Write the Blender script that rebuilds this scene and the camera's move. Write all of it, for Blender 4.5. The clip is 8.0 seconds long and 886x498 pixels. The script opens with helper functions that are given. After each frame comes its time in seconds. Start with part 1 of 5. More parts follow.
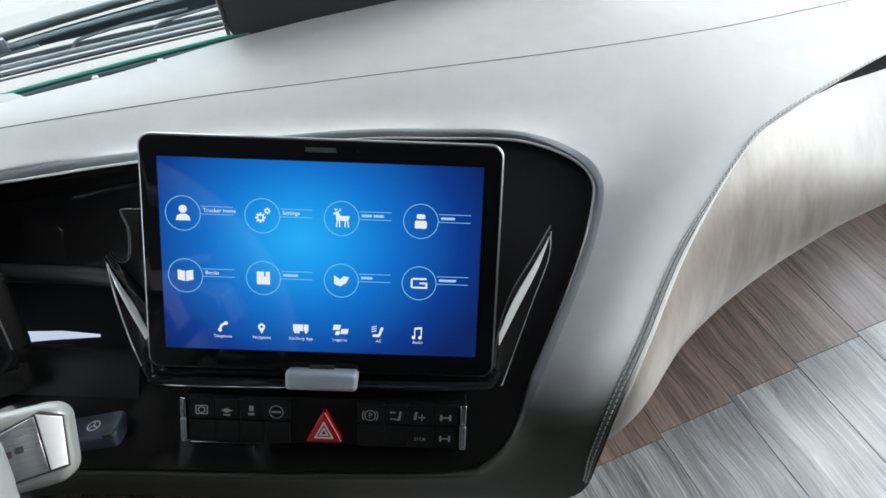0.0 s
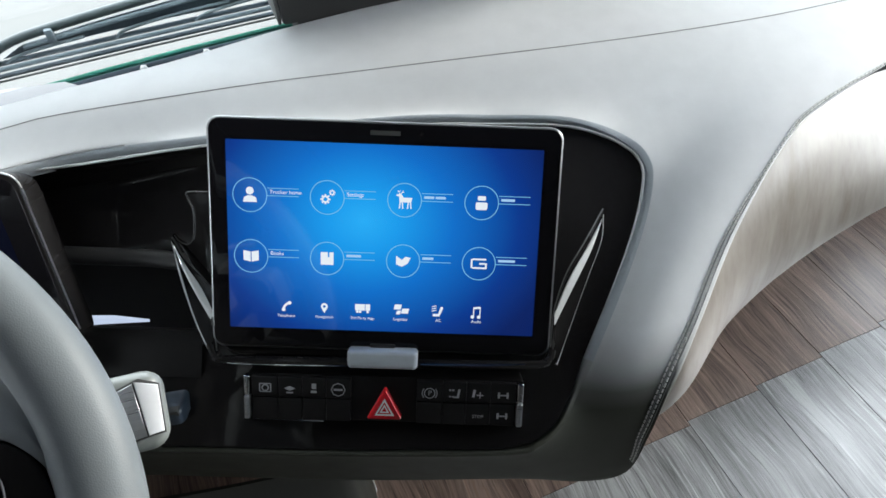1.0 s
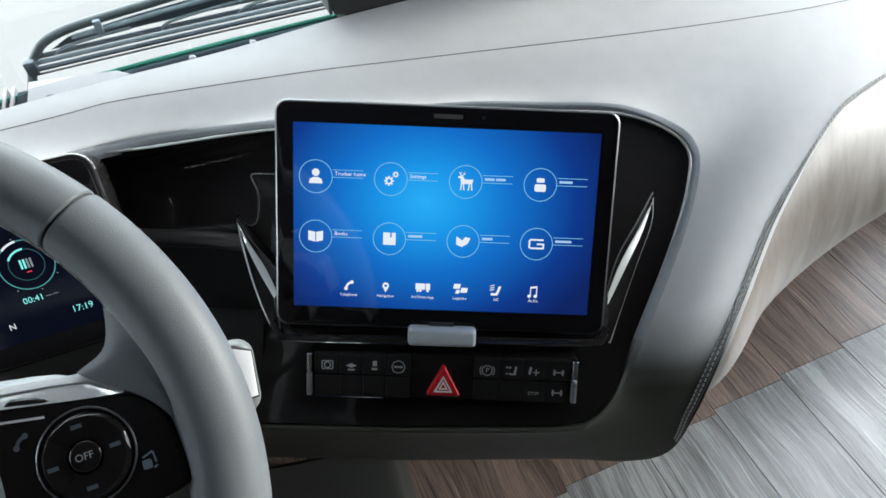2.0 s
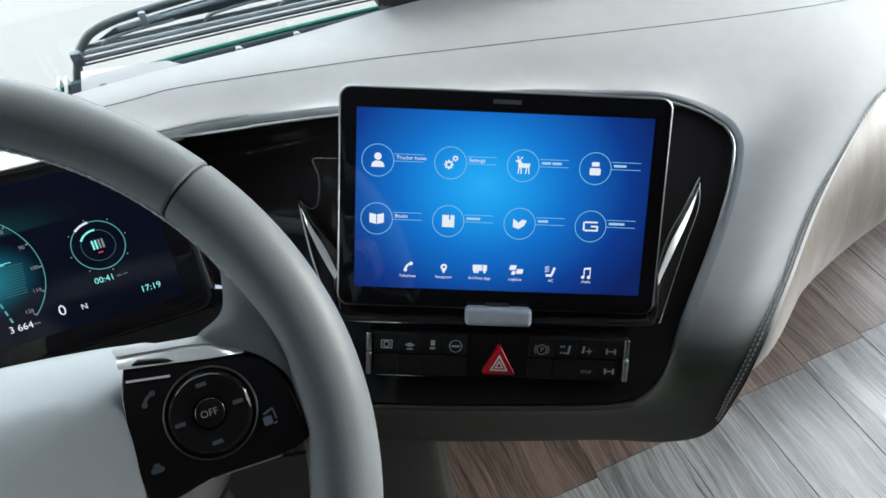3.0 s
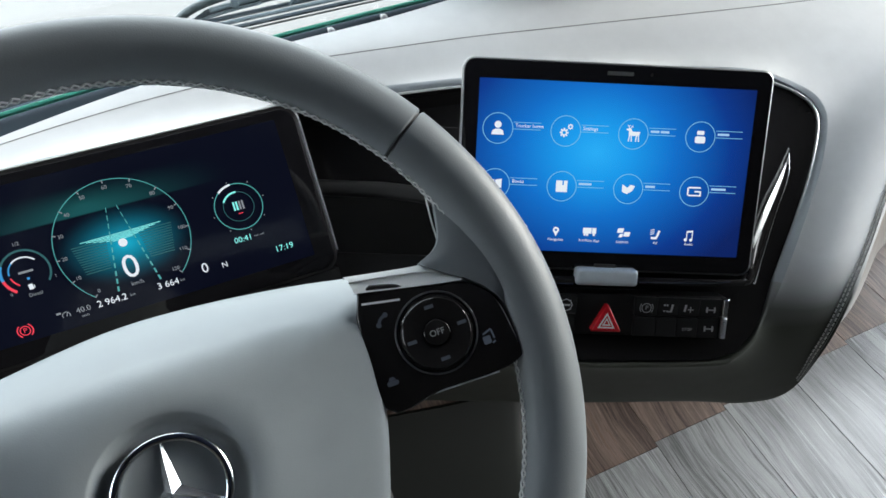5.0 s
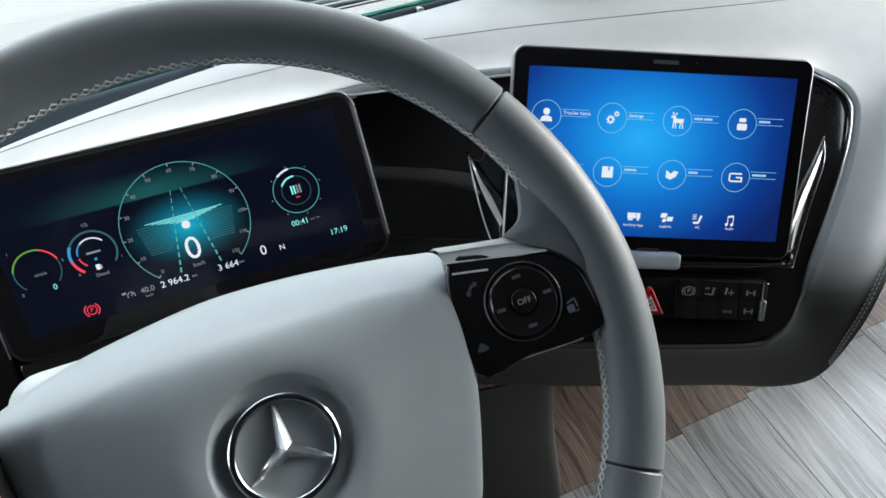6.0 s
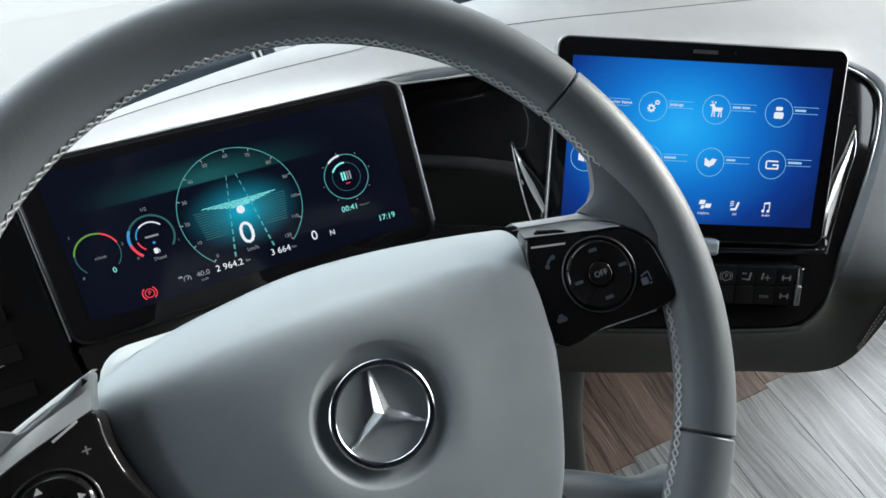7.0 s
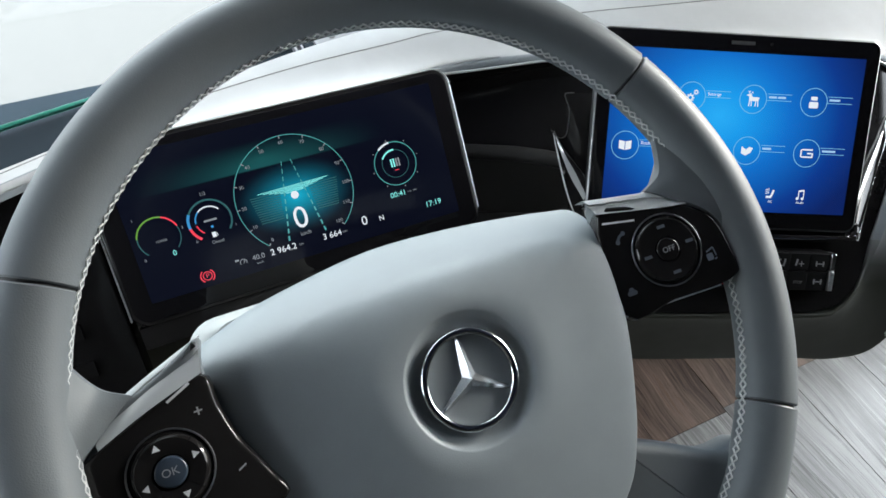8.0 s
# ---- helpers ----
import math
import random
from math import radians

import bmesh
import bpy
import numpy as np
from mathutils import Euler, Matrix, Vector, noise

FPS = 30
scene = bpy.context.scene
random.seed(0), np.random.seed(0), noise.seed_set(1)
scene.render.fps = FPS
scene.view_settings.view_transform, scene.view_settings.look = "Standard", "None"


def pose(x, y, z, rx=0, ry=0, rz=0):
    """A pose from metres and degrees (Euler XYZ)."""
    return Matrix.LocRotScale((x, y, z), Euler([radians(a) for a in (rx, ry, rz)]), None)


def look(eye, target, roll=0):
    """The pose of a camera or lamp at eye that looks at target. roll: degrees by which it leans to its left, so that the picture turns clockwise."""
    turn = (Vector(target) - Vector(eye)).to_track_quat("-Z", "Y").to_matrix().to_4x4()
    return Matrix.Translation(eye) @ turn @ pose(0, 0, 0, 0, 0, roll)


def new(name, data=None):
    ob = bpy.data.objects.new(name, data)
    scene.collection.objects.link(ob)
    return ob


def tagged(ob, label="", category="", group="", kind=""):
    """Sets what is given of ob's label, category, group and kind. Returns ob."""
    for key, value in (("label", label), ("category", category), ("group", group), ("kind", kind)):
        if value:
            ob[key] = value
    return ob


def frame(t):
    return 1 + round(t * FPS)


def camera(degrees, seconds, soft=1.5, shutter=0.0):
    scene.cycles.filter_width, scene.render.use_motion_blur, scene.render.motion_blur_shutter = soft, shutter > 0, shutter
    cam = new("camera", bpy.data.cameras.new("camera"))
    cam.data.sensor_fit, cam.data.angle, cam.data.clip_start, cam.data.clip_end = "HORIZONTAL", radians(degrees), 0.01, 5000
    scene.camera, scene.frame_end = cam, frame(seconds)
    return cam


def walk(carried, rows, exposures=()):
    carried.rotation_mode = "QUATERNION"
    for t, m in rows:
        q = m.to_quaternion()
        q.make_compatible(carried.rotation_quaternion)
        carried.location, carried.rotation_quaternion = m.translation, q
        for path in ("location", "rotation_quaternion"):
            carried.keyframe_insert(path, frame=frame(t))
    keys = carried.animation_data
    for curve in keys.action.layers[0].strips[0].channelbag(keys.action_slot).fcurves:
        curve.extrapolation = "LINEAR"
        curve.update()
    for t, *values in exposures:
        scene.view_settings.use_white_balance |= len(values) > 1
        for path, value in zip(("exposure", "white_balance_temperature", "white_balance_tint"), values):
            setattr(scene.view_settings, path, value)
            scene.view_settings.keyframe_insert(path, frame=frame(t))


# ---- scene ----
cam = camera(72.0, 8.0, soft=1.6)
# seconds, eye, yaw to the right, pitch, lean
ROWS = [
    (0.0, (0.0500, 0.0300, 0.9277), 20.71, -48.85, -1.97),
    (0.5, (0.0266, 0.0302, 0.9286), 20.34, -49.00, -2.25),
    (1.0, (-0.0067, 0.0301, 0.9276), 20.98, -48.77, -1.77),
    (1.5, (-0.0372, 0.0282, 0.9275), 21.22, -48.61, -1.52),
    (3.0, (-0.1276, 0.0273, 0.9286), 22.02, -48.40, -0.91),
    (3.5, (-0.1587, 0.0267, 0.9293), 22.19, -48.38, -0.80),
    (4.0, (-0.1947, 0.0274, 0.9298), 22.64, -48.38, -0.43),
    (4.5, (-0.2252, 0.0273, 0.9302), 22.90, -48.33, -0.25),
    (6.0, (-0.3130, 0.0278, 0.9306), 23.83, -48.24, 0.48),
    (6.5, (-0.3375, 0.0280, 0.9303), 24.03, -48.17, 0.58),
    (7.0, (-0.3677, 0.0297, 0.9274), 24.66, -47.97, 0.99),
    (7.5, (-0.3931, 0.0299, 0.9278), 24.85, -47.97, 1.20),
    (8.0, (-0.4200, 0.0300, 0.9277), 25.02, -47.92, 1.28),
]
walk(cam, [(t, pose(*e, 90 + pitch, 0, -yaw) @ pose(0, 0, 0, 0, 0, lean)) for t, e, yaw, pitch, lean in ROWS],
     [(0.0, 0.0), (8.0, 0.0)])

# ---------------------------------------------------------------- light
SKY, SUN = 9.0, 5.0
world = bpy.data.worlds.new("overcast_sky")
scene.world = world
world.use_nodes = True
wn = world.node_tree.nodes
sky = wn.new("ShaderNodeTexSky")
sky.sky_type, sky.sun_disc = "NISHITA", False
sky.sun_elevation, sky.sun_rotation = radians(16), radians(80)
veil = wn.new("ShaderNodeMixRGB")
veil.inputs[0].default_value = 0.85
veil.inputs[2].default_value = (8.65, 9.3, 9.85, 1)
world.node_tree.links.new(sky.outputs[0], veil.inputs[1])
world.node_tree.links.new(veil.outputs[0], wn["Background"].inputs[0])
wn["Background"].inputs[1].default_value = SKY / 9.3
sun = new("sun", bpy.data.lights.new("sun", "SUN"))
sun.data.energy, sun.data.angle, sun.data.color = SUN, radians(16), (1, 0.985, 0.92)
sun.matrix_world = look((0, 0, 6), (-0.945, -0.167, 6 - 0.276))


# ---------------------------------------------------------------- materials
class Nodes:
    def __init__(self, name):
        self.m = bpy.data.materials.new(name)
        self.m.use_nodes = True
        self.t = self.m.node_tree
        self.b = self.t.nodes["Principled BSDF"]

    def add(self, kind, **values):
        n = self.t.nodes.new("ShaderNode" + kind)
        for k, v in values.items():
            n.inputs[k.replace("_", " ")].default_value = v
        return n

    def link(self, a, b):
        self.t.links.new(a, b)

    def coords(self, scale=(1, 1, 1), which="Object"):
        c = self.add("TexCoord")
        mp = self.add("Mapping")
        mp.inputs["Scale"].default_value = scale
        self.link(c.outputs[which], mp.inputs["Vector"])
        return mp.outputs["Vector"]

    def noise(self, vec, scale, detail=4, rough=0.55):
        n = self.add("TexNoise", Scale=scale, Detail=detail, Roughness=rough)
        self.link(vec, n.inputs["Vector"])
        return n.outputs["Fac"]

    def ramp(self, fac, stops):
        r = self.add("ValToRGB")
        el = r.color_ramp.elements
        while len(el) < len(stops):
            el.new(0.5)
        for e, (p, c) in zip(el, stops):
            e.position, e.color = p, (*c, 1)
        self.link(fac, r.inputs["Fac"])
        return r.outputs["Color"]

    def mapr(self, fac, lo, hi, a=0.0, b=1.0):
        r = self.add("MapRange")
        for i, v in enumerate((a, b, lo, hi)):
            r.inputs[1 + i].default_value = v
        self.link(fac, r.inputs[0])
        return r.outputs[0]

    def mix(self, fac, a, b, mode="MIX"):
        x = self.add("MixRGB")
        x.blend_type = mode
        for i, v in ((0, fac), (1, a), (2, b)):
            if isinstance(v, (int, float)):
                x.inputs[i].default_value = v
            elif isinstance(v, tuple):
                x.inputs[i].default_value = (*v, 1)
            else:
                self.link(v, x.inputs[i])
        return x.outputs[0]

    def bump(self, height, strength, distance):
        b = self.add("Bump", Strength=strength, Distance=distance)
        self.link(height, b.inputs["Height"])
        self.link(b.outputs["Normal"], self.b.inputs["Normal"])
        return b


def plain(name, color, rough=0.5, metal=0.0, coat=0.0, spread=0.08, bump=0.0, scale=120.0, spec=0.5):
    """One colour with soft unevenness in tone, sheen and relief."""
    s = Nodes(name)
    v = s.coords()
    big, fine = s.noise(v, 9, 3), s.noise(v, scale, 5)
    both = s.mix(0.5, big, fine)
    lo, hi = (tuple(c * k for c in color) for k in (1 - spread, 1 + spread))
    s.link(s.ramp(both, [(0.3, lo), (0.7, hi)]), s.b.inputs["Base Color"])
    s.link(s.mapr(both, max(rough * 0.85, 0.02), min(rough * 1.15, 1)), s.b.inputs["Roughness"])
    s.b.inputs["Metallic"].default_value = metal
    s.b.inputs["Coat Weight"].default_value = coat
    s.b.inputs["Coat Roughness"].default_value = 0.04
    s.b.inputs["Specular IOR Level"].default_value = spec
    if bump:
        s.bump(fine, bump, 0.0006)
    return s.m


def leather(name, color, rough=0.5, grain=900.0, relief=0.25, shade_tone=None, fade=None, spec=0.4):
    """Fine pebbled hide with faint wrinkles and handling sheen; an optional darker tone fades in by height as painted
    shade.
    """
    s = Nodes(name)
    v = s.coords()
    cell = s.add("TexVoronoi", Scale=grain)
    s.link(v, cell.inputs["Vector"])
    big, mid = s.noise(v, 6, 4), s.noise(v, 45, 5)
    tone = s.mix(0.45, big, mid)
    hue = s.ramp(tone, [(0.3, tuple(c * 0.93 for c in color)), (0.7, tuple(c * 1.06 for c in color))])
    if shade_tone:
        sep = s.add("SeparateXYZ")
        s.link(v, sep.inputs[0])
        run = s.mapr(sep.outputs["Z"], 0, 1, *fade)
        hue = s.mix(s.ramp(run, [(0.0, (0, 0, 0)), (0.35, (0.35, 0.35, 0.35)), (0.7, (0.88, 0.88, 0.88)), (1.0, (1, 1, 1))]), hue, shade_tone)
    s.link(hue, s.b.inputs["Base Color"])
    s.link(s.mapr(mid, rough - 0.07, rough + 0.07), s.b.inputs["Roughness"])
    h = s.mix(0.35, cell.outputs["Distance"], mid)
    s.bump(h, relief, 0.0004)
    s.b.inputs["Specular IOR Level"].default_value = spec
    return s.m


def glow(name, color, power, gloss=0.15):
    """A lit mark on a screen."""
    s = Nodes(name)
    s.b.inputs["Base Color"].default_value = (0.01, 0.01, 0.012, 1)
    s.b.inputs["Emission Color"].default_value = (*color, 1)
    s.b.inputs["Emission Strength"].default_value = power
    s.b.inputs["Roughness"].default_value = gloss
    return s.m


def tablet_screen_material():
    s = Nodes("blue_wallpaper")
    c = s.add("TexCoord")
    sep = s.add("SeparateXYZ")
    s.link(c.outputs["Object"], sep.inputs[0])
    mp = s.add("Mapping")
    mp.inputs["Location"].default_value = (0.10, -0.12, 0)
    mp.inputs["Scale"].default_value = (5.9, 7.3, 0)
    s.link(c.outputs["Object"], mp.inputs["Vector"])
    ball = s.add("TexGradient")
    ball.gradient_type = "SPHERICAL"
    s.link(mp.outputs[0], ball.inputs[0])
    col = s.ramp(ball.outputs["Fac"], [(0.0, (0.003, 0.014, 0.105)), (0.22, (0.003, 0.035, 0.23)), (0.55, (0.005, 0.14, 0.52)), (0.82, (0.010, 0.29, 0.74)), (1.0, (0.020, 0.37, 0.82))])
    s.link(col, s.b.inputs["Emission Color"])
    s.b.inputs["Emission Strength"].default_value = 1.12
    s.b.inputs["Base Color"].default_value = (0.004, 0.005, 0.008, 1)
    s.b.inputs["Roughness"].default_value = 0.07
    return s.m


def cluster_screen_material():
    s = Nodes("instrument_backlight")
    c = s.add("TexCoord")

    def blob(x, y, sx, sy):
        mp = s.add("Mapping")
        mp.inputs["Location"].default_value = (-x / sx, -y / sy, 0)
        mp.inputs["Scale"].default_value = (1 / sx, 1 / sy, 0)
        s.link(c.outputs["Object"], mp.inputs["Vector"])
        g = s.add("TexGradient")
        g.gradient_type = "QUADRATIC_SPHERE"
        s.link(mp.outputs[0], g.inputs[0])
        return g.outputs["Fac"]

    sep = s.add("SeparateXYZ")
    s.link(c.outputs["Object"], sep.inputs[0])
    core, wide = blob(-0.1, 0.014, 0.058, 0.036), blob(-0.12, 0.055, 0.125, 0.05)
    one = s.mix(core, (0.0010, 0.0012, 0.0062), (0.010, 0.46, 0.68))
    lower = s.mapr(sep.outputs["Y"], 0, 1, 0.0462, 0.0475)
    upper = s.mapr(sep.outputs["Y"], 1, 0, 0.047, 0.072)
    band = s.mix(1.0, s.mix(1.0, lower, upper, "MULTIPLY"), s.mapr(wide, 0, 0.62), "MULTIPLY")
    two = s.mix(band, one, (0.02, 0.20, 0.20))
    s.link(two, s.b.inputs["Emission Color"])
    s.b.inputs["Emission Strength"].default_value = 0.9
    s.b.inputs["Base Color"].default_value = (0.004, 0.005, 0.008, 1)
    s.b.inputs["Roughness"].default_value = 0.12
    s.b.inputs["Specular IOR Level"].default_value = 0.15
    return s.m


def wood(name, dark, light):
    """Oak plank, grain along y, each plank of its own tone."""
    s = Nodes(name)
    info = s.add("ObjectInfo")
    c = s.add("TexCoord")
    shift = s.add("VectorMath")
    shift.operation = "ADD"
    rnd = s.add("CombineXYZ")
    s.link(s.mapr(info.outputs["Random"], 0, 9), rnd.inputs[0])
    s.link(s.mapr(info.outputs["Random"], 0, 31), rnd.inputs[1])
    s.link(c.outputs["Object"], shift.inputs[0])
    s.link(rnd.outputs[0], shift.inputs[1])
    mp = s.add("Mapping")
    mp.inputs["Scale"].default_value = (1, 0.032, 1)
    s.link(shift.outputs[0], mp.inputs["Vector"])
    v = mp.outputs["Vector"]
    bend = s.noise(c.outputs["Object"], 3.5, 2)
    warped = s.add("VectorMath")
    warped.operation = "ADD"
    push = s.add("CombineXYZ")
    s.link(s.mapr(bend, -0.026, 0.026), push.inputs[0])
    s.link(v, warped.inputs[0])
    s.link(push.outputs[0], warped.inputs[1])
    v = warped.outputs[0]
    grain = s.noise(v, 95, 6, 0.7)
    fig = s.noise(v, 20, 4)
    lines = s.noise(v, 330, 4, 0.75)
    tone = s.mix(0.4, s.mix(0.5, grain, fig), lines)
    col = s.ramp(tone, [(0.40, dark), (0.49, tuple((a + b) / 2 for a, b in zip(dark, light))), (0.57, light)])
    streak = s.noise(v, 190, 4, 0.65)
    col = s.mix(s.ramp(streak, [(0.60, (0, 0, 0)), (0.70, (0.75, 0.75, 0.75))]), col, tuple(min(0.9, c * 1.45) for c in light))
    col = s.mix(s.ramp(streak, [(0.34, (0.85, 0.85, 0.85)), (0.42, (0, 0, 0))]), col, tuple(c * 0.55 for c in dark))
    per = s.mapr(info.outputs["Random"], 0.86, 1.14)
    cc = s.add("CombineXYZ")
    for i in range(3):
        s.link(per, cc.inputs[i])
    s.link(s.mix(1.0, col, cc.outputs[0], "MULTIPLY"), s.b.inputs["Base Color"])
    s.link(s.mapr(tone, 0.40, 0.22, 0.3, 0.7), s.b.inputs["Roughness"])
    s.b.inputs["Specular IOR Level"].default_value = 0.6
    s.b.inputs["Coat Weight"].default_value = 0.4
    s.b.inputs["Coat Roughness"].default_value = 0.27
    s.bump(tone, 0.35, 0.0012)
    return s.m


def veneer(name, dark, light):
    """Bleached satin veneer with soft upright figure."""
    s = Nodes(name)
    v = s.coords((1.0, 0.5, 0.18))
    wide, fine = s.noise(v, 16, 4, 0.6), s.noise(v, 75, 5, 0.65)
    tone = s.mix(0.35, wide, fine)
    s.link(s.ramp(tone, [(0.34, dark), (0.52, tuple((a + 2 * b) / 3 for a, b in zip(dark, light))), (0.64, light)]), s.b.inputs["Base Color"])
    s.link(s.mapr(tone, 0.42, 0.28), s.b.inputs["Roughness"])
    s.b.inputs["Coat Weight"].default_value = 0.4
    s.b.inputs["Coat Roughness"].default_value = 0.2
    s.bump(fine, 0.08, 0.0005)
    return s.m


def brushed(name, color, rough=0.3):
    s = Nodes(name)
    v = s.coords((3, 220, 220))
    n = s.noise(v, 5, 4)
    s.link(s.ramp(n, [(0.3, tuple(c * 0.85 for c in color)), (0.7, color)]), s.b.inputs["Base Color"])
    s.link(s.mapr(n, rough * 0.8, rough * 1.3), s.b.inputs["Roughness"])
    s.b.inputs["Metallic"].default_value = 1
    return s.m


def glass(name, tint):
    s = Nodes(name)
    t = s.t.nodes.new("ShaderNodeBsdfTransparent")
    t.inputs[0].default_value = (*tint, 1)
    g = s.t.nodes.new("ShaderNodeBsdfGlossy")
    g.inputs["Roughness"].default_value = 0.02
    fr = s.add("Fresnel", IOR=1.45)
    mx = s.t.nodes.new("ShaderNodeMixShader")
    s.link(fr.outputs[0], mx.inputs[0])
    s.link(t.outputs[0], mx.inputs[1])
    s.link(g.outputs[0], mx.inputs[2])
    s.link(mx.outputs[0], s.t.nodes["Material Output"].inputs["Surface"])
    return s.m


M_SPOKELIT = leather("lit_pale_spoke_leather", (0.63, 0.642, 0.648), 0.5, 1100, 0.10)
# colour darkens with falling height, painting in the shade under the dash
M_COVER = leather("shade_faded_dash_leather", (0.63, 0.642, 0.648), 0.5, 1100, 0.10, (0.057, 0.060, 0.048), (0.458, 0.398), 0.2)
M_RIM = leather("grey_wheel_leather", (0.145, 0.161, 0.171), 0.46, 1300, 0.22, spec=0.3)
M_HUB = leather("pale_grey_hub_cover", (0.285, 0.318, 0.335), 0.42, 1600, 0.15)
M_CREAM = veneer("bleached_cream_veneer", (0.20, 0.168, 0.138), (0.37, 0.335, 0.30))
M_GLOSS = plain("piano_black", (0.0125, 0.0118, 0.0118), 0.06, spread=0.1, spec=0.3)
M_BLACK = plain("matt_black_plastic", (0.031, 0.0305, 0.030), 0.5, bump=0.3, scale=700)
M_SATIN = plain("satin_black_plastic", (0.020, 0.019, 0.018), 0.36, bump=0.15, scale=900, spec=0.25)
M_SWITCH = plain("black_switch_plastic", (0.011, 0.0105, 0.0105), 0.42, bump=0.1, scale=900, spec=0.2)
M_GREYP = plain("dark_grey_plastic", (0.07, 0.072, 0.07), 0.4, bump=0.2, scale=800)
M_CHROME = plain("polished_chrome", (0.78, 0.80, 0.81), 0.12, metal=1, spread=0.04)
M_SILVER = brushed("satin_aluminium", (0.66, 0.68, 0.70), 0.28)
M_LATCH = plain("satin_silver_paint", (0.50, 0.55, 0.585), 0.36, metal=0.35, coat=0.3)
M_TABEDGE = brushed("tablet_aluminium", (0.34, 0.345, 0.35), 0.3)
M_PLATE = plain("lilac_grey_plastic", (0.24, 0.243, 0.262), 0.5, spread=0.06)
M_SLATE = plain("slate_blue_shaded_lip", (0.42, 0.46, 0.49), 0.6, spread=0.05)
M_WIPERP = plain("steel_blue_wiper_metal", (0.13, 0.165, 0.19), 0.3, spread=0.15)
M_EMBLEM = plain("silver_emblem_chrome", (0.50, 0.525, 0.55), 0.18, metal=0.9, spread=0.04)
M_FAINT = glow("faint_screen_print", (0.42, 0.70, 1.0), 0.85)
M_BEZEL = plain("black_glass_bezel", (0.0060, 0.0057, 0.0066), 0.05, spread=0.05, spec=0.25)
M_MARK = plain("grey_switch_print", (0.36, 0.37, 0.38), 0.5)
M_PADMARK = plain("blue_grey_button_print", (0.075, 0.09, 0.115), 0.5)
M_PUMP = plain("pale_blue_button_print", (0.14, 0.17, 0.22), 0.5)
M_BLADE = plain("bright_satin_chrome", (0.86, 0.88, 0.87), 0.16, metal=0.45, spread=0.03)
M_WHITE = plain("white_print", (0.75, 0.76, 0.78), 0.5)
M_RED = plain("red_translucent_plastic", (0.55, 0.012, 0.02), 0.22, coat=0.4)
M_KEY = plain("slate_key_plastic", (0.035, 0.05, 0.072), 0.32, coat=0.2)
M_THREAD = plain("pale_thread", (0.80, 0.80, 0.77), 0.8)
M_TWINE = plain("grey_rim_thread", (0.55, 0.56, 0.56), 0.8)
M_SEAM = plain("dark_seam_groove", (0.05, 0.05, 0.052), 0.7)
M_GROOVE = plain("grey_hide_groove", (0.25, 0.26, 0.255), 0.7)
M_PALE = plain("pale_grey_painted_trim", (0.41, 0.43, 0.42), 0.45)
M_STALK = plain("grey_stalk_plastic", (0.17, 0.185, 0.18), 0.38, coat=0.2)
M_LEG = plain("dark_olive_panel_paint", (0.030, 0.033, 0.027), 0.45, bump=0.1, scale=600)
# plank rows differ in tone; dash shade and floor sheen are coloured in too
M_WOOD = wood("shaded_brown_oak", (0.052, 0.033, 0.026), (0.265, 0.190, 0.155))
M_PALEWOOD = wood("pale_sheen_oak", (0.085, 0.083, 0.083), (0.41, 0.413, 0.41))
M_ROOF = plain("navy_headliner_cloth", (0.022, 0.034, 0.075), 0.9, bump=0.4, scale=500)
M_WALL = plain("dark_cab_trim", (0.022, 0.022, 0.023), 0.8)
M_GROUND = plain("grey_asphalt", (0.115, 0.112, 0.108), 0.85, spread=0.08, scale=30)
M_GLASS = glass("windscreen_glass", (0.885, 0.90, 0.895))
M_EDGE = plain("green_glass_edge", (0.03, 0.20, 0.15), 0.3)
M_FRIT = plain("blue_black_frit", (0.016, 0.026, 0.036), 0.8, spec=0.1)
M_WIPER = plain("grey_blue_wiper_metal", (0.040, 0.056, 0.072), 0.35, spread=0.2)
M_ARM = plain("dark_wiper_paint", (0.045, 0.060, 0.064), 0.35, spread=0.15)
M_SCREEN = tablet_screen_material()
M_DASHSCREEN = cluster_screen_material()
M_ICON = glow("white_screen_mark", (0.86, 0.93, 1.0), 0.9)
M_CYAN = glow("pale_cyan_screen_mark", (0.22, 0.62, 0.95), 0.8)
M_TEAL = glow("teal_screen_mark", (0.12, 0.58, 0.58), 0.6)
M_DIM = glow("dim_teal_screen_mark", (0.06, 0.26, 0.28), 0.42)
M_PALECY = glow("bright_cyan_screen_mark", (0.25, 0.9, 0.85), 1.0)
M_REDL = glow("red_screen_mark", (0.95, 0.06, 0.10), 0.9)
M_GREENL = glow("green_screen_mark", (0.18, 0.45, 0.06), 0.7)
M_BLUEL = glow("blue_screen_mark", (0.05, 0.35, 0.75), 0.8)
M_SLIT = glow("pale_blue_slit_glow", (0.52, 0.62, 0.80), 1.0)
M_DIMW = glow("dim_white_screen_mark", (0.45, 0.5, 0.55), 0.5)


# ---------------------------------------------------------------- mesh tools
def tri_frame(o, u, up, n):
    return Matrix(((u[0], up[0], n[0], o[0]), (u[1], up[1], n[1], o[1]), (u[2], up[2], n[2], o[2]), (0, 0, 0, 1)))


# axes of tablet, wheel and instruments: x right, y up in the face, z out of it
MT = tri_frame((0.0718, 0.3763, 0.5404), (0.917, -0.3955, -0.0529), (0.2835, 0.5524, 0.7839), (-0.2808, -0.7338, 0.6187))
MW = tri_frame((-0.3326, 0.1985, 0.6415), (0.9997, 0.0124, -0.0225), (0.0024, 0.8254, 0.5645), (0.0256, -0.5644, 0.8251))
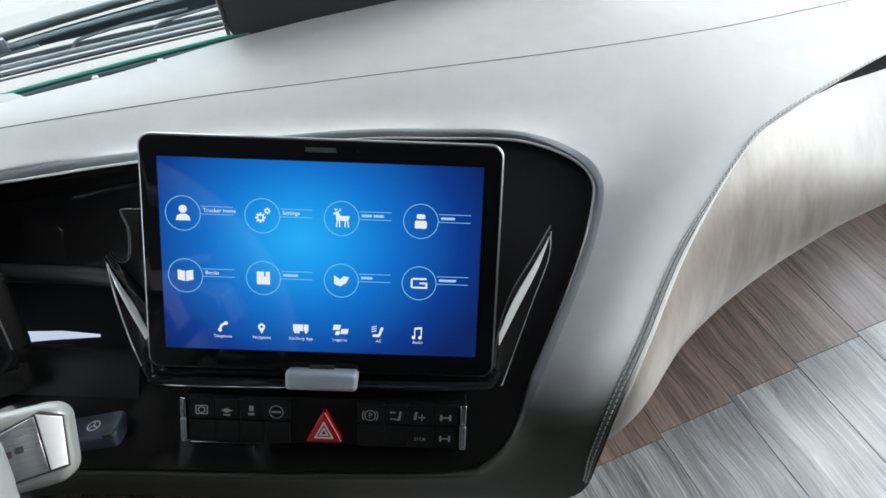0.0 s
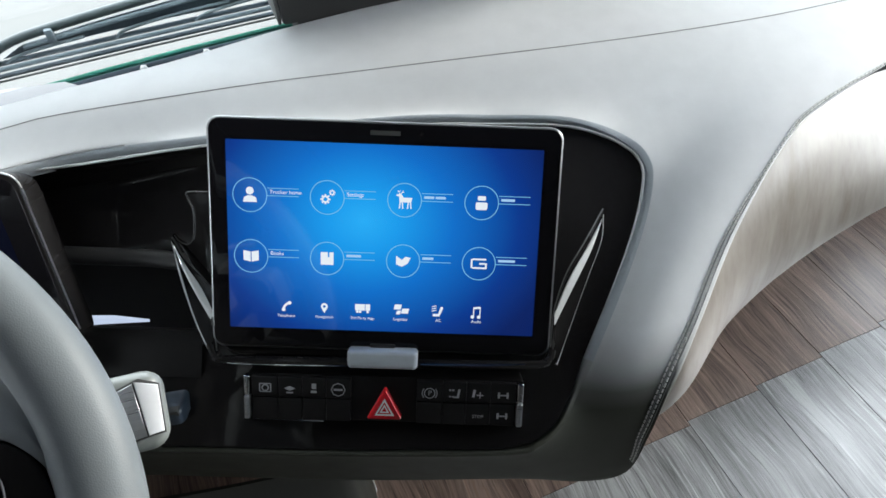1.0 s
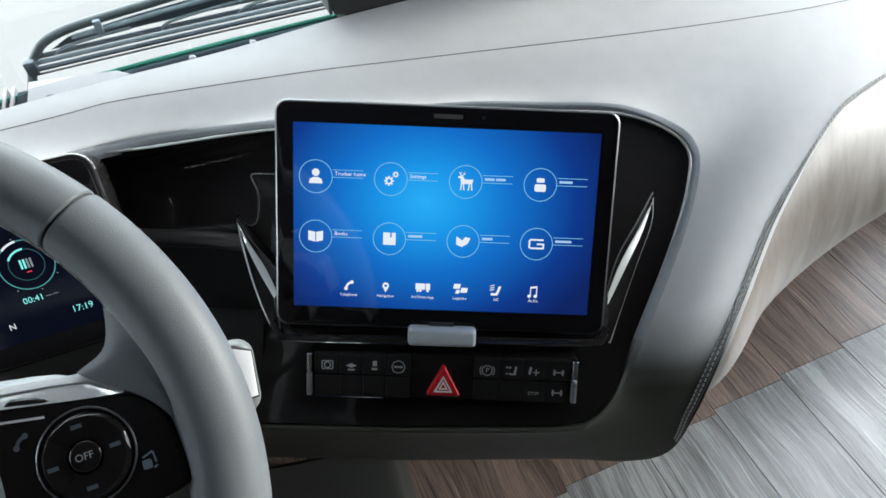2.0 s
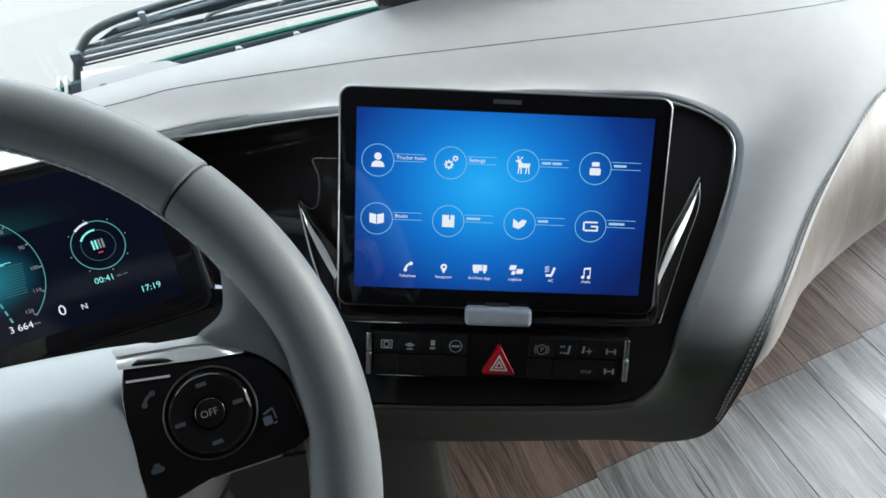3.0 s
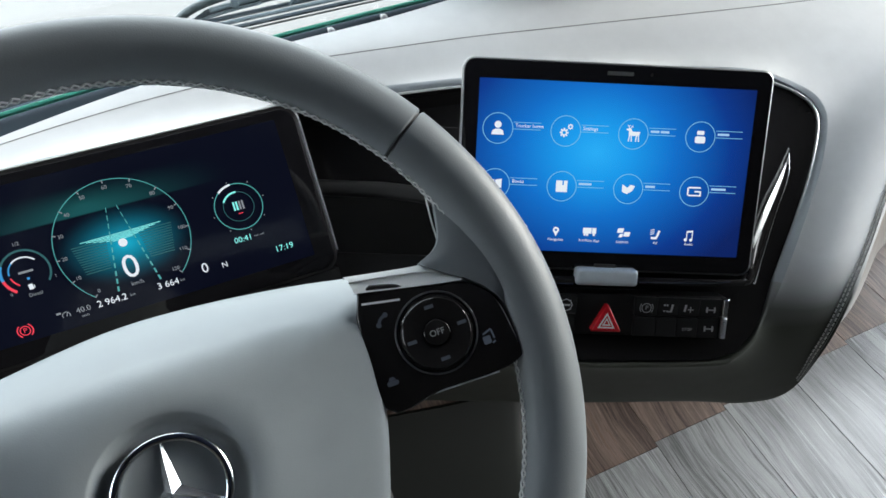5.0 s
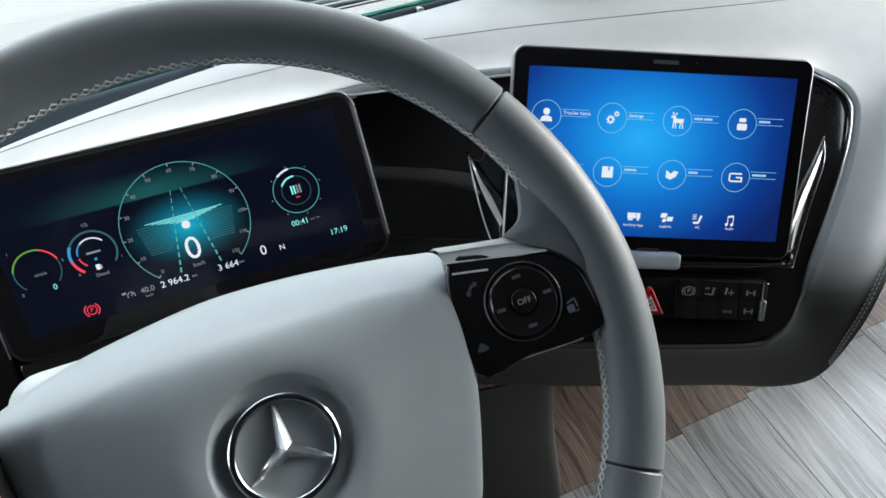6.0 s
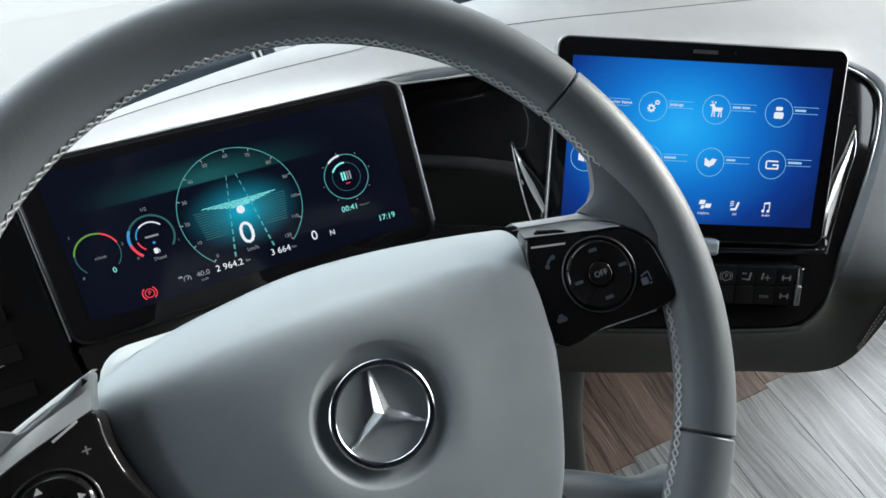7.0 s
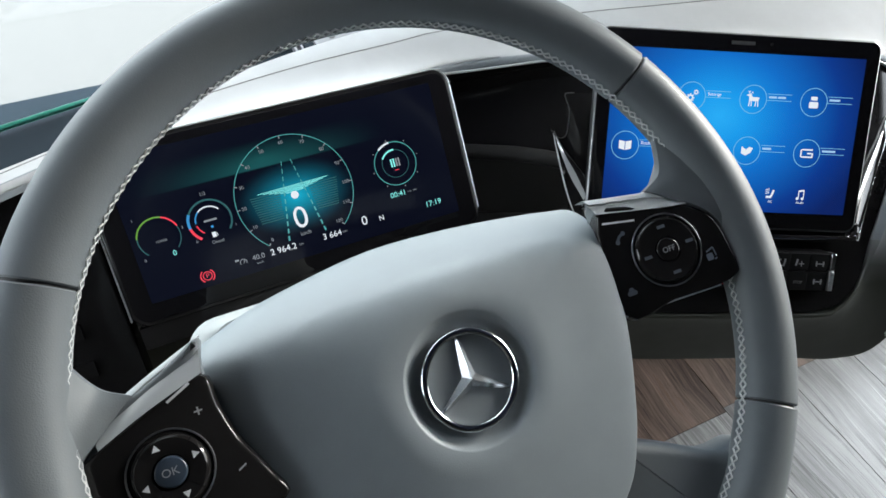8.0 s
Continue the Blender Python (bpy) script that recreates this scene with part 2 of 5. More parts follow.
MC = tri_frame((-0.2689, 0.4557, 0.5263), (1, 0, 0), (0, 0.6155, 0.7881), (0, -0.7881, 0.6155))


def part(name, bm, material, parent, label="", smooth=True, at=None):
    me = bpy.data.meshes.new(name)
    bmesh.ops.recalc_face_normals(bm, faces=bm.faces)
    bm.to_mesh(me)
    bm.free()
    me.materials.append(material)
    if smooth:
        me.shade_smooth()
        me.set_sharp_from_angle(angle=radians(38))
    ob = new(name, me)
    if parent is not None:
        ob.parent = parent
    if at is not None:
        ob.matrix_basis = at
    if label:
        ob["label"] = label
    return ob


def thing(name, label, category, at=None, group="", kind=""):
    ob = new(name)
    ob.empty_display_size = 0.02
    if at is not None:
        ob.matrix_basis = at
    return tagged(ob, label, category, group, kind)


def catmull(pts, n, closed=False):
    pts = [Vector(p) for p in pts]
    out, m = [], len(pts)
    for i in range(m if closed else m - 1):
        if closed:
            a, b, c, d = (pts[(i + k) % m] for k in (-1, 0, 1, 2))
        else:
            b, c = pts[i], pts[i + 1]
            a = pts[i - 1] if i else b * 2 - c
            d = pts[i + 2] if i + 2 < m else c * 2 - b
        for k in range(n):
            t = k / n
            out.append(0.5 * (2 * b + (c - a) * t + (2 * a - 5 * b + 4 * c - d) * t * t + (3 * b - a - 3 * c + d) * t ** 3))
    if not closed:
        out.append(pts[-1])
    return out


def sheet(rows, closed=False, bm=None):
    """Quads between rows of points of the same length."""
    bm = bm or bmesh.new()
    vs = [[bm.verts.new(p) for p in r] for r in rows]
    for a, b in zip(vs, vs[1:]):
        for i in range(len(a) if closed else len(a) - 1):
            j = (i + 1) % len(a)
            bm.faces.new((a[i], a[j], b[j], b[i]))
    return bm


def loft(ctrl, n=6, m=6):
    """A smooth surface through a grid of control points."""
    rows = [catmull(r, m) for r in ctrl]
    cols = [catmull(c, n) for c in zip(*rows)]
    return [list(r) for r in zip(*cols)]


def thick(bm, d):
    bmesh.ops.recalc_face_normals(bm, faces=bm.faces)
    bmesh.ops.solidify(bm, geom=bm.faces[:], thickness=d)
    return bm


def tube(path, r, seg=8, closed=False, flat=1.0, up=None, bm=None):
    """A round or flattened bar along a path; r may vary along it."""
    path = [Vector(p) for p in path]
    bm = bm or bmesh.new()
    rings, m = [], len(path)
    side = None
    for i, p in enumerate(path):
        a = path[(i - 1) % m] if closed or i else p
        b = path[(i + 1) % m] if closed or i < m - 1 else p
        d = (b - a).normalized()
        if up is not None:
            side = d.cross(Vector(up)).normalized()
        elif side is None:
            side = d.orthogonal().normalized()
        else:
            side = (side - d * side.dot(d)).normalized()
        o = side.cross(d)
        rr = r[i] if isinstance(r, (list, tuple)) else r
        rings.append([bm.verts.new(p + rr * (math.cos(k * math.tau / seg) * side + flat * math.sin(k * math.tau / seg) * o)) for k in range(seg)])
    for i in range(m if closed else m - 1):
        a, b = rings[i], rings[(i + 1) % m]
        for k in range(seg):
            bm.faces.new((a[k], a[(k + 1) % seg], b[(k + 1) % seg], b[k]))
    if not closed:
        bm.faces.new(rings[0][::-1])
        bm.faces.new(rings[-1])
    return bm


def rrect(x0, y0, x1, y1, r, seg=5):
    out = []
    for cx, cy, a in ((x1 - r, y1 - r, 0), (x0 + r, y1 - r, 90), (x0 + r, y0 + r, 180), (x1 - r, y0 + r, 270)):
        for k in range(seg + 1):
            t = radians(a + 90 * k / seg)
            out.append((cx + r * math.cos(t), cy + r * math.sin(t)))
    return out


def shrink(outline, d):
    """The outline moved inwards by d (counter-clockwise outlines)."""
    out, n = [], len(outline)
    for i, p in enumerate(outline):
        a, b = Vector(outline[i - 1]), Vector(outline[(i + 1) % n])
        t = (b - a)
        t = t.normalized() if t.length > 1e-9 else Vector((1, 0))
        out.append((p[0] - t.y * d, p[1] + t.x * d))
    return out


def slab(outline, z0, z1, bevel=0.0, bm=None, steps=3):
    """A plate with a rounded upper edge."""
    bm = bm or bmesh.new()
    area = sum(a[0] * b[1] - b[0] * a[1] for a, b in zip(outline, outline[1:] + outline[:1]))
    if area < 0:
        outline = outline[::-1]
    rings = [[(x, y, z0) for x, y in outline]]
    if bevel:
        for k in range(steps + 1):
            t = k / steps * math.pi / 2
            rings.append([(x, y, z1 - bevel + bevel * math.sin(t)) for x, y in shrink(outline, bevel * (1 - math.cos(t)))])
    else:
        rings.append([(x, y, z1) for x, y in outline])
    vs = [[bm.verts.new(p) for p in r] for r in rings]
    for a, b in zip(vs, vs[1:]):
        for i in range(len(a)):
            j = (i + 1) % len(a)
            bm.faces.new((a[i], a[j], b[j], b[i]))
    bm.faces.new(vs[0][::-1])
    bm.faces.new(vs[-1])
    return bm


def box(x0, y0, z0, x1, y1, z1, bevel=0.0, bm=None):
    own = bmesh.new()
    bmesh.ops.create_cube(own, size=1)
    for v in own.verts:
        v.co = ((x0 + x1) / 2 + v.co.x * (x1 - x0), (y0 + y1) / 2 + v.co.y * (y1 - y0), (z0 + z1) / 2 + v.co.z * (z1 - z0))
    if bevel:
        bmesh.ops.bevel(own, geom=own.edges[:], offset=bevel, segments=2, profile=0.6, affect="EDGES")
    if bm is None:
        return own
    me = bpy.data.meshes.new("tmp")
    own.to_mesh(me)
    own.free()
    bm.from_mesh(me)
    bpy.data.meshes.remove(me)
    return bm


def arc(r0, r1, a0, a1, z, cx=0.0, cy=0.0, seg=40, bm=None):
    """A flat band round a centre, from angle a0 to a1."""
    bm = bm or bmesh.new()
    rows = [[(cx + r * math.cos(radians(a0 + (a1 - a0) * k / seg)), cy + r * math.sin(radians(a0 + (a1 - a0) * k / seg)), z) for k in range(seg + 1)] for r in (r0, r1)]
    return sheet(rows, bm=bm)


def poly(points, z, bm=None):
    bm = bm or bmesh.new()
    bm.faces.new([bm.verts.new((x, y, z)) for x, y in points])
    return bm


def bar(x0, y0, x1, y1, w, z, bm=None):
    d = Vector((x1 - x0, y1 - y0)).normalized() * w / 2
    return poly([(x0 + d.y, y0 - d.x), (x1 + d.y, y1 - d.x), (x1 - d.y, y1 + d.x), (x0 - d.y, y0 + d.x)], z, bm)


def disc(cx, cy, r, z, seg=24, bm=None):
    return poly([(cx + r * math.cos(k * math.tau / seg), cy + r * math.sin(k * math.tau / seg)) for k in range(seg)], z, bm)


def flat_loop(pts, n=4):
    return [(p.x, p.y) for p in catmull([(x, y, 0) for x, y in pts], n, closed=True)]


def writing(body, size, x, y, z, align="CENTER"):
    """Letters as a flat mesh, the middle of their height at y."""
    cu = bpy.data.curves.new("letters", "FONT")
    cu.body, cu.size, cu.align_x, cu.align_y = body, size, align, "CENTER"
    cu.resolution_u = 3
    ob = new("letters", cu)
    me = bpy.data.meshes.new_from_object(ob.evaluated_get(bpy.context.evaluated_depsgraph_get()))
    bpy.data.objects.remove(ob)
    bpy.data.curves.remove(cu)
    bm = bmesh.new()
    bm.from_mesh(me)
    bpy.data.meshes.remove(me)
    for v in bm.verts:
        v.co = (v.co.x + x, v.co.y + y, z)
    return bm


# ---------------------------------------------------------------- the cab round the cockpit
def structure(name, bm, material, label, at=None, smooth=False):
    return tagged(part(name, bm, material, None, smooth=smooth, at=at), label, "setting", kind="structure")


def screen_y(x):
    return 0.785 - 0.13 * (x - 0.25) ** 2


structure("ground", box(-1500, -1500, -1.6, 1500, 1500, -1.5), M_GROUND, "grey asphalt ground outside the cab")
structure("floor", box(-0.95, -1.3, -0.05, 1.45, 0.80, -0.007), M_SEAM, "dark sub-floor under the oak planks")
structure("ceiling", box(-0.95, -1.3, 1.85, 1.45, 0.66, 1.90), M_ROOF, "dark navy cloth headliner of the cab")
structure("wall_back", box(-0.95, -1.35, -0.05, 1.45, -1.30, 1.90), M_WALL, "dark trimmed rear wall of the cab")


def side_wall(name, x0, x1, y0, y1, z0, z1):
    bm = box(x0, -1.3, -0.05, x1, 0.80, z0)
    box(x0, -1.3, z1, x1, 0.66, 1.85, bm=bm)
    box(x0, -1.3, z0, x1, y0, z1, bm=bm)
    box(x0, y1, z0, x1, 0.66, z1, bm=bm)
    return structure(name, bm, M_WALL, "dark cab side with a window opening")


side_wall("wall_left", -1.0, -0.95, 0.10, 0.50, 0.66, 0.95)
side_wall("wall_right", 1.45, 1.50, -0.45, 0.64, 0.34, 1.60)
XS = [-0.95 + 2.4 * k / 24 for k in range(25)]
structure("wall_front", thick(sheet([[(x, screen_y(x) + 0.02, z) for x in XS] for z in (-0.05, 0.25, 0.52)]), 0.02), M_BLACK, "black front bulkhead under the windscreen")
# unseen header, brought low to keep windscreen light off the hub
structure("shade_header", thick(sheet([[(x, screen_y(x) - 0.11 + d, z) for x in XS] for d, z in ((0.058, 1.24), (-0.02, 1.28), (-0.04, 1.62), (-0.05, 1.86))]), 0.02), M_ROOF, "dark unseen header, set low to shade the wheel")
ws = structure("windscreen", thick(sheet([[(x, screen_y(x) - 0.056 * k / 6, 0.535 + 0.73 * k / 6) for x in XS] for k in range(7)]), 0.005), M_GLASS, "large clear windscreen", smooth=True)
ws.visible_shadow = False
structure("windscreen_edge", tube([(x, screen_y(x) - 0.001, 0.537) for x in XS], 0.0022, 8), M_EDGE, "green lower edge of the windscreen glass", smooth=True)
structure("cowl", sheet([[(x, screen_y(x) + d, z) for x in XS] for d, z in ((0.004, 0.531), (-0.06, 0.530), (-0.22, 0.52))]), M_FRIT, "blue-black cowl strip below the windscreen")


structure("truck_front", box(-0.95, 0.815, -1.30, 1.45, 0.93, 0.425), M_FRIT, "dark outer front of the truck below the glass")


# ---------------------------------------------------------------- dashboard
MP = MT @ pose(0, 0, -0.055, -17.2, 0, 0)          # plane of the black panel
dash = thing("dashboard", "pale grey leather truck dashboard with black gloss panel", "dashboard")
PANEL = [(-0.62, -0.005), (-0.45, 0.018), (-0.305, 0.040), (-0.18, 0.066), (0.0, 0.094), (0.10, 0.102), (0.16, 0.103), (0.190, 0.0985), (0.214, 0.0905),
         (0.2310, 0.0805), (0.2385, 0.0710), (0.2415, 0.0600), (0.2395, 0.0405), (0.2340, 0.0165), (0.2240, -0.014), (0.2090, -0.052), (0.185, -0.108), (0.173, -0.142),
         (0.162, -0.163), (0.143, -0.180), (0.115, -0.188), (-0.04, -0.193), (-0.18, -0.194), (-0.30, -0.20), (-0.62, -0.22)]


def on_panel(u, y, z=0.0):
    return MP @ Vector((u, y * 1.047, z))


RAISE = {0: 0.040, 1: 0.036, 2: 0.030, 3: 0.020, 4: 0.010}      # the panel's upper edge curls up towards the driver
CURL = Vector((0.04, -0.62, 0.78)).normalized()


def panel_edge(k):
    return on_panel(*PANEL[k]) + CURL * RAISE.get(k, 0.0)


def rim_normal(k):
    """Outward direction of the panel outline at corner k, in world axes."""
    a, b = Vector((*PANEL[max(k - 1, 0)], 0)), Vector((*PANEL[min(k + 1, len(PANEL) - 1)], 0))
    t = (b - a).normalized()
    return MP.to_3x3() @ Vector((-t.y, t.x, 0))


PN = MP.to_3x3() @ Vector((0, 0, 1))


def station(k, near, far, lift, bulge, end, start=None):
    """From the panel edge: small lip, then by way of near to far; end: how the edge turns away."""
    a = panel_edge(k) if start is None else Vector(start)
    o = rim_normal(k) if start is None else Vector((0, 0.6, 0.8))
    near, far = Vector(near), Vector(far)
    n = bulge.normalized() if bulge.length else PN
    first = a.lerp(near, 0.45) + n * (bulge.length * 0.8 + lift)
    last = near.lerp(far, 0.55) + n * bulge.length * 0.5
    if end == "low":
        return [a - PN * 0.005, a + o * 0.0025 - PN * 0.0005, a + o * 0.007 - PN * 0.003, first, near + n * bulge.length, last, far, far + Vector((0.0, 0.03, -0.010)), far + Vector((0.03, 0.14, 0.02))]
    lip = (0.0080, 0.0070) if end == "side" else (0.0085, 0.0048)
    row = [a - PN * 0.005, a + o * 0.003 + PN * 0.0012, a + o * lip[0] + PN * lip[1], first, near + n * bulge.length, last, far]
    if end == "top":
        return row + [far + Vector((0, 0.0004, -0.0015)), far + Vector((0, -0.004, -0.05))]
    if end == "side":
        out = (far - near).normalized()
        return row + [far + out * 0.003 - n * 0.006, far + Vector((0.0, 0.02, -0.02))]


SEAM = [(1.30, 0.435, 0.586), (0.92, 0.405, 0.584), (0.70, 0.386, 0.579), (0.60, 0.374, 0.572), (0.53, 0.359, 0.560), (0.471, 0.340, 0.543), (0.42, 0.315, 0.522), (0.39, 0.292, 0.499),
        (0.329, 0.244, 0.452), (0.280, 0.207, 0.412), (0.262, 0.192, 0.36), (0.253, 0.190, 0.285)]
UPN, OUTN, LOWN = Vector((0, -0.35, 0.94)), MT.to_3x3() @ Vector((0, 0, 1)), Vector((-0.25, -0.95, 0.1))
stations = [station(0, (-0.95, 0.40, 0.596), (-0.95, 0.42, 0.597), 0, UPN * 0.0, "top", (-0.95, 0.366, 0.548)),
            station(0, (-0.60, 0.505, 0.596), (-0.60, 0.518, 0.597), 0, UPN * 0.0, "top", (-0.60, 0.492, 0.589)),
            station(0, (-0.432, 0.566, 0.596), (-0.432, 0.578, 0.597), 0, UPN * 0.0, "top", (-0.432, 0.521, 0.589)),
            station(0, (-0.31, 0.587, 0.596), (-0.31, 0.612, 0.597), 0, UPN * 0.0, "top", (-0.305, 0.520, 0.586))]
for k, c, o in ((2, (-0.18, 0.591), (-0.19, 0.6285)), (3, (-0.06, 0.578), (-0.06, 0.6385)), (4, (0.10, 0.549), (0.06, 0.656)), (5, (0.21, 0.529), (0.20, 0.668)),
                (6, (0.30, 0.514), (0.44, 0.70)), (7, (0.38, 0.500), (0.75, 0.70)), (8, (0.46, 0.474), (1.30, 0.62))):
    stations.append(station(k, (*c, 0.5965), (*o, 0.5975), -0.004, UPN * 0.0005, "top"))
for k, c, o in ((9, (0.500, 0.440, 0.589), SEAM[0]), (10, (0.50, 0.415, 0.582), SEAM[1]), (11, (0.475, 0.394, 0.573), SEAM[2]), (12, (0.435, 0.365, 0.556), SEAM[4]), (13, (0.392, 0.337, 0.532), SEAM[5]),
                (14, (0.335, 0.300, 0.503), SEAM[7]), (15, (0.290, 0.263, 0.470), SEAM[8]), (16, (0.238, 0.222, 0.432), SEAM[9])):
    stations.append(station(k, c, o, 0.004, OUTN * (0.001 if k < 12 else 0.005), "side"))
for k, o in zip(range(17, 25), (SEAM[10], SEAM[11], (0.215, 0.205, 0.262), (0.15, 0.236, 0.260), (0.0, 0.294, 0.268), (-0.15, 0.358, 0.275), (-0.30, 0.42, 0.28), (-0.60, 0.50, 0.28))):
    a = on_panel(*PANEL[k])
    stations.append(station(k, a.lerp(Vector(o), 0.5), o, 0.0, LOWN * 0.001, "low"))
skin = np.array([[tuple(p) for p in r] for r in loft(stations, 6, 6)])
for _ in range(60):                      # ease the hide between lip and edges
    inner = skin[1:-1, 13:36]
    inner += 0.5 * ((skin[:-2, 13:36] + skin[2:, 13:36] + skin[1:-1, 12:35] + skin[1:-1, 14:37]) / 4 - inner)
for a, b in ((36, 42), (42, 48)):         # a crisp drop behind the rear edge
    for c in range(a + 1, b):
        skin[:61, c] = skin[:61, a] + (skin[:61, b] - skin[:61, a]) * (c - a) / (b - a)
# slate trim above; round the right its colour paints the lip's soft shading
part("panel_surround", sheet(skin[:109, :13].tolist()), M_SLATE, dash, "slim slate-blue surround of the panel, the lip's shading coloured in")
part("leather_cover", sheet(skin[108:, :13].tolist(), bm=sheet(skin[:, 12:].tolist())), M_COVER, dash, "pale grey leather, shade painted in towards its dark olive bottom")


CREASE = [(-0.60, 0.514), (-0.517, 0.543), (-0.426, 0.567), (-0.322, 0.584), (-0.219, 0.591), (-0.158, 0.593), (0.0, 0.573), (0.142, 0.547), (0.487, 0.486), (0.675, 0.468), (1.30, 0.43)]


def crease_run():
    """Where the seam's line in plan meets each cross-section of the hide."""
    line = [p for p in catmull([(*c, 0) for c in CREASE], 8)]
    xs, ys = [p.x for p in line], [p.y for p in line]
    out = []
    for row in skin[6:67]:
        gap = row[13:37, 1] - np.interp(row[13:37, 0], xs, ys)
        for c in range(len(gap) - 1):
            if gap[c] <= 0 < gap[c + 1]:
                k = gap[c] / (gap[c] - gap[c + 1])
                out.append(Vector(row[13 + c] * (1 - k) + row[14 + c] * k))
                break
    return out


part("panel", slab([(u, y * 1.047) for u, y in PANEL[1:23] + [(-0.30, -0.20), (-0.44, -0.20), (-0.44, -0.112), (-0.165, -0.108), (-0.152, -0.07), (-0.165, -0.030), (-0.44, -0.034)]],
                   -0.012, 0.001, 0.0008), M_GLOSS, dash, "glossy piano-black panel", at=MP)
trim_line = [p + PN * 0.0042 for p in catmull([panel_edge(k) - rim_normal(k) * 0.0006 for k in range(1, 17)], 5)]
part("panel_curl", sheet(loft([[panel_edge(k), on_panel(*PANEL[k]).lerp(panel_edge(k), 0.5) - rim_normal(k) * 0.004, on_panel(PANEL[k][0], PANEL[k][1] - 0.012, 0.001)] for k in range(1, 7)], 5, 4)), M_GLOSS, dash, "upturned gloss edge of the panel")
part("panel_trim", tube(trim_line, [0.0013 * min(1.0, 0.2 + (len(trim_line) - 1 - k) / 25) for k in range(len(trim_line))], 8), M_BLADE, dash, "thin bright trim round the black panel")
recess = [(-0.030, 0.0), (-0.022, -0.03), (-0.035, -0.07), (-0.075, -0.085), (-0.102, -0.07), (-0.108, -0.02), (-0.108, 0.0)]
for rows in (recess[:2], recess[5:]):
    part("recess", thick(sheet(loft([[(u, y * 1.047, z) for u in (-0.50, -0.35, -0.25, -0.15)] for y, z in rows], 4, 3)), 0.002), M_SATIN, dash, "dark storage recess", at=MP)
strip = [(-0.1790, 0.3482), (-0.2079, 0.3722), (-0.2398, 0.3899), (-0.2483, 0.4087), (-0.2862, 0.4345), (-0.2999, 0.4098), (-0.2578, 0.3820), (-0.2216, 0.3679)]
# added glow for a bright slit in the recess; no lamp known there
part("slit_glow", slab(strip, -0.539, -0.535), M_SLIT, dash, "added glowing strip for the pale blue slit in the recess", at=pose(0, 0, 0, 90))
part("recess_lip", tube([(u, (-0.034 - 0.010 * max(0, (u + 0.2) / 0.05)) * 1.0, 0.003) for u in (-0.44, -0.36, -0.28, -0.22, -0.185, -0.165)], 0.0085, 12), M_BLACK, dash, "rounded dark lip", at=MP)
part("recess_sill", sheet(loft([[(u, y, z) for u in (-0.44, -0.32, -0.24, -0.165)] for y, z in ((-0.0985, -0.035), (-0.0995, -0.006), (-0.103, 0.004), (-0.13, 0.003), (-0.142, 0.0015))], 4, 3)), M_SWITCH, dash, "dark grey sill of the storage recess", at=MP)


def on_skin(r, d):
    """A point of the hide a distance d in from its edge at row r, with the normal there."""
    run, c = d, 36
    while c > 20:
        a, b = Vector(skin[r, c]), Vector(skin[r, c - 1])
        if (b - a).length >= run:
            break
        run -= (b - a).length
        c -= 1
    p = a.lerp(b, run / (b - a).length)
    n = (Vector(skin[r + 1, c]) - Vector(skin[r - 1, c])).cross(b - a).normalized()
    return p, n if n.dot(Vector((-0.3, -0.6, 0.7))) > 0 else -n


def seam_run(d, lift):
    return [p + n * lift for p, n in (on_skin(r, d) for r in range(67, 119))]


def stitches(d, step, size, bm):
    pts = [on_skin(r, d) for r in range(72, 119)]
    left = 0.0
    for (a, na), (b, nb) in zip(pts, pts[1:]):
        run = (b - a).length
        t = (b - a).normalized()
        while left < run:
            p, n = a.lerp(b, left / run), na.lerp(nb, left / run).normalized()
            s = n.cross(t).normalized()
            q = p + n * 0.0002
            vs = [bm.verts.new(q + t * k * size / 2 + w) for k in (-1, 1) for w in (s * 0.0009, -s * 0.0009, n * 0.0011)]
            for f in ((0, 2, 5, 3), (2, 1, 4, 5), (0, 1, 2), (3, 5, 4)):
                bm.faces.new([vs[i] for i in f])
            left += step
        left -= run
    return bm


part("seam", tube(seam_run(0.0078, 0.0), 0.0008, 6), M_GROOVE, dash, "grey grooved seam at the dash corner")
part("seam", tube(seam_run(0.0028, 0.0), 0.0006, 6), M_GROOVE, dash, "fine outer seam line")
st = part("stitching", stitches(0.0055, 0.0058, 0.0042, stitches(0.0102, 0.0058, 0.0042, bmesh.new())), M_THREAD, dash, "pale double row of stitching")
tagged(st, kind="stuff")
part("crease_seam", tube(crease_run(), 0.0006, 6), M_GROOVE, dash, "fine seam across the dash top")
SKIRT_LOW = [(0.264, 0.235, 0.30), (0.34, 0.238, 0.322), (0.419, 0.272, 0.345), (0.497, 0.291, 0.373), (0.60, 0.305, 0.398), (0.74, 0.312, 0.415), (1.30, 0.33, 0.44)]
SKIRT_TOP = [(0.262, 0.220, 0.34), (0.30, 0.225, 0.4245), (0.40, 0.302, 0.505), (0.50, 0.352, 0.549), (0.62, 0.385, 0.548), (0.74, 0.400, 0.538), (1.30, 0.43, 0.515)]
rows = []
for a, b in zip(SKIRT_TOP, SKIRT_LOW):
    a, b = Vector(a) + Vector((0, 0.004, -0.004)), Vector(b)
    rows.append([a, a.lerp(b, 0.3) + Vector((0.0, -0.012, 0.004)), a.lerp(b, 0.65) + Vector((0, -0.016, 0.0)), b, b + Vector((0.0, 0.035, -0.006)), b + Vector((0.0, 0.12, 0.0))])
part("knee_panel", sheet(loft(rows, 8, 6)), M_CREAM, dash, "curved bleached wood veneer knee panel")
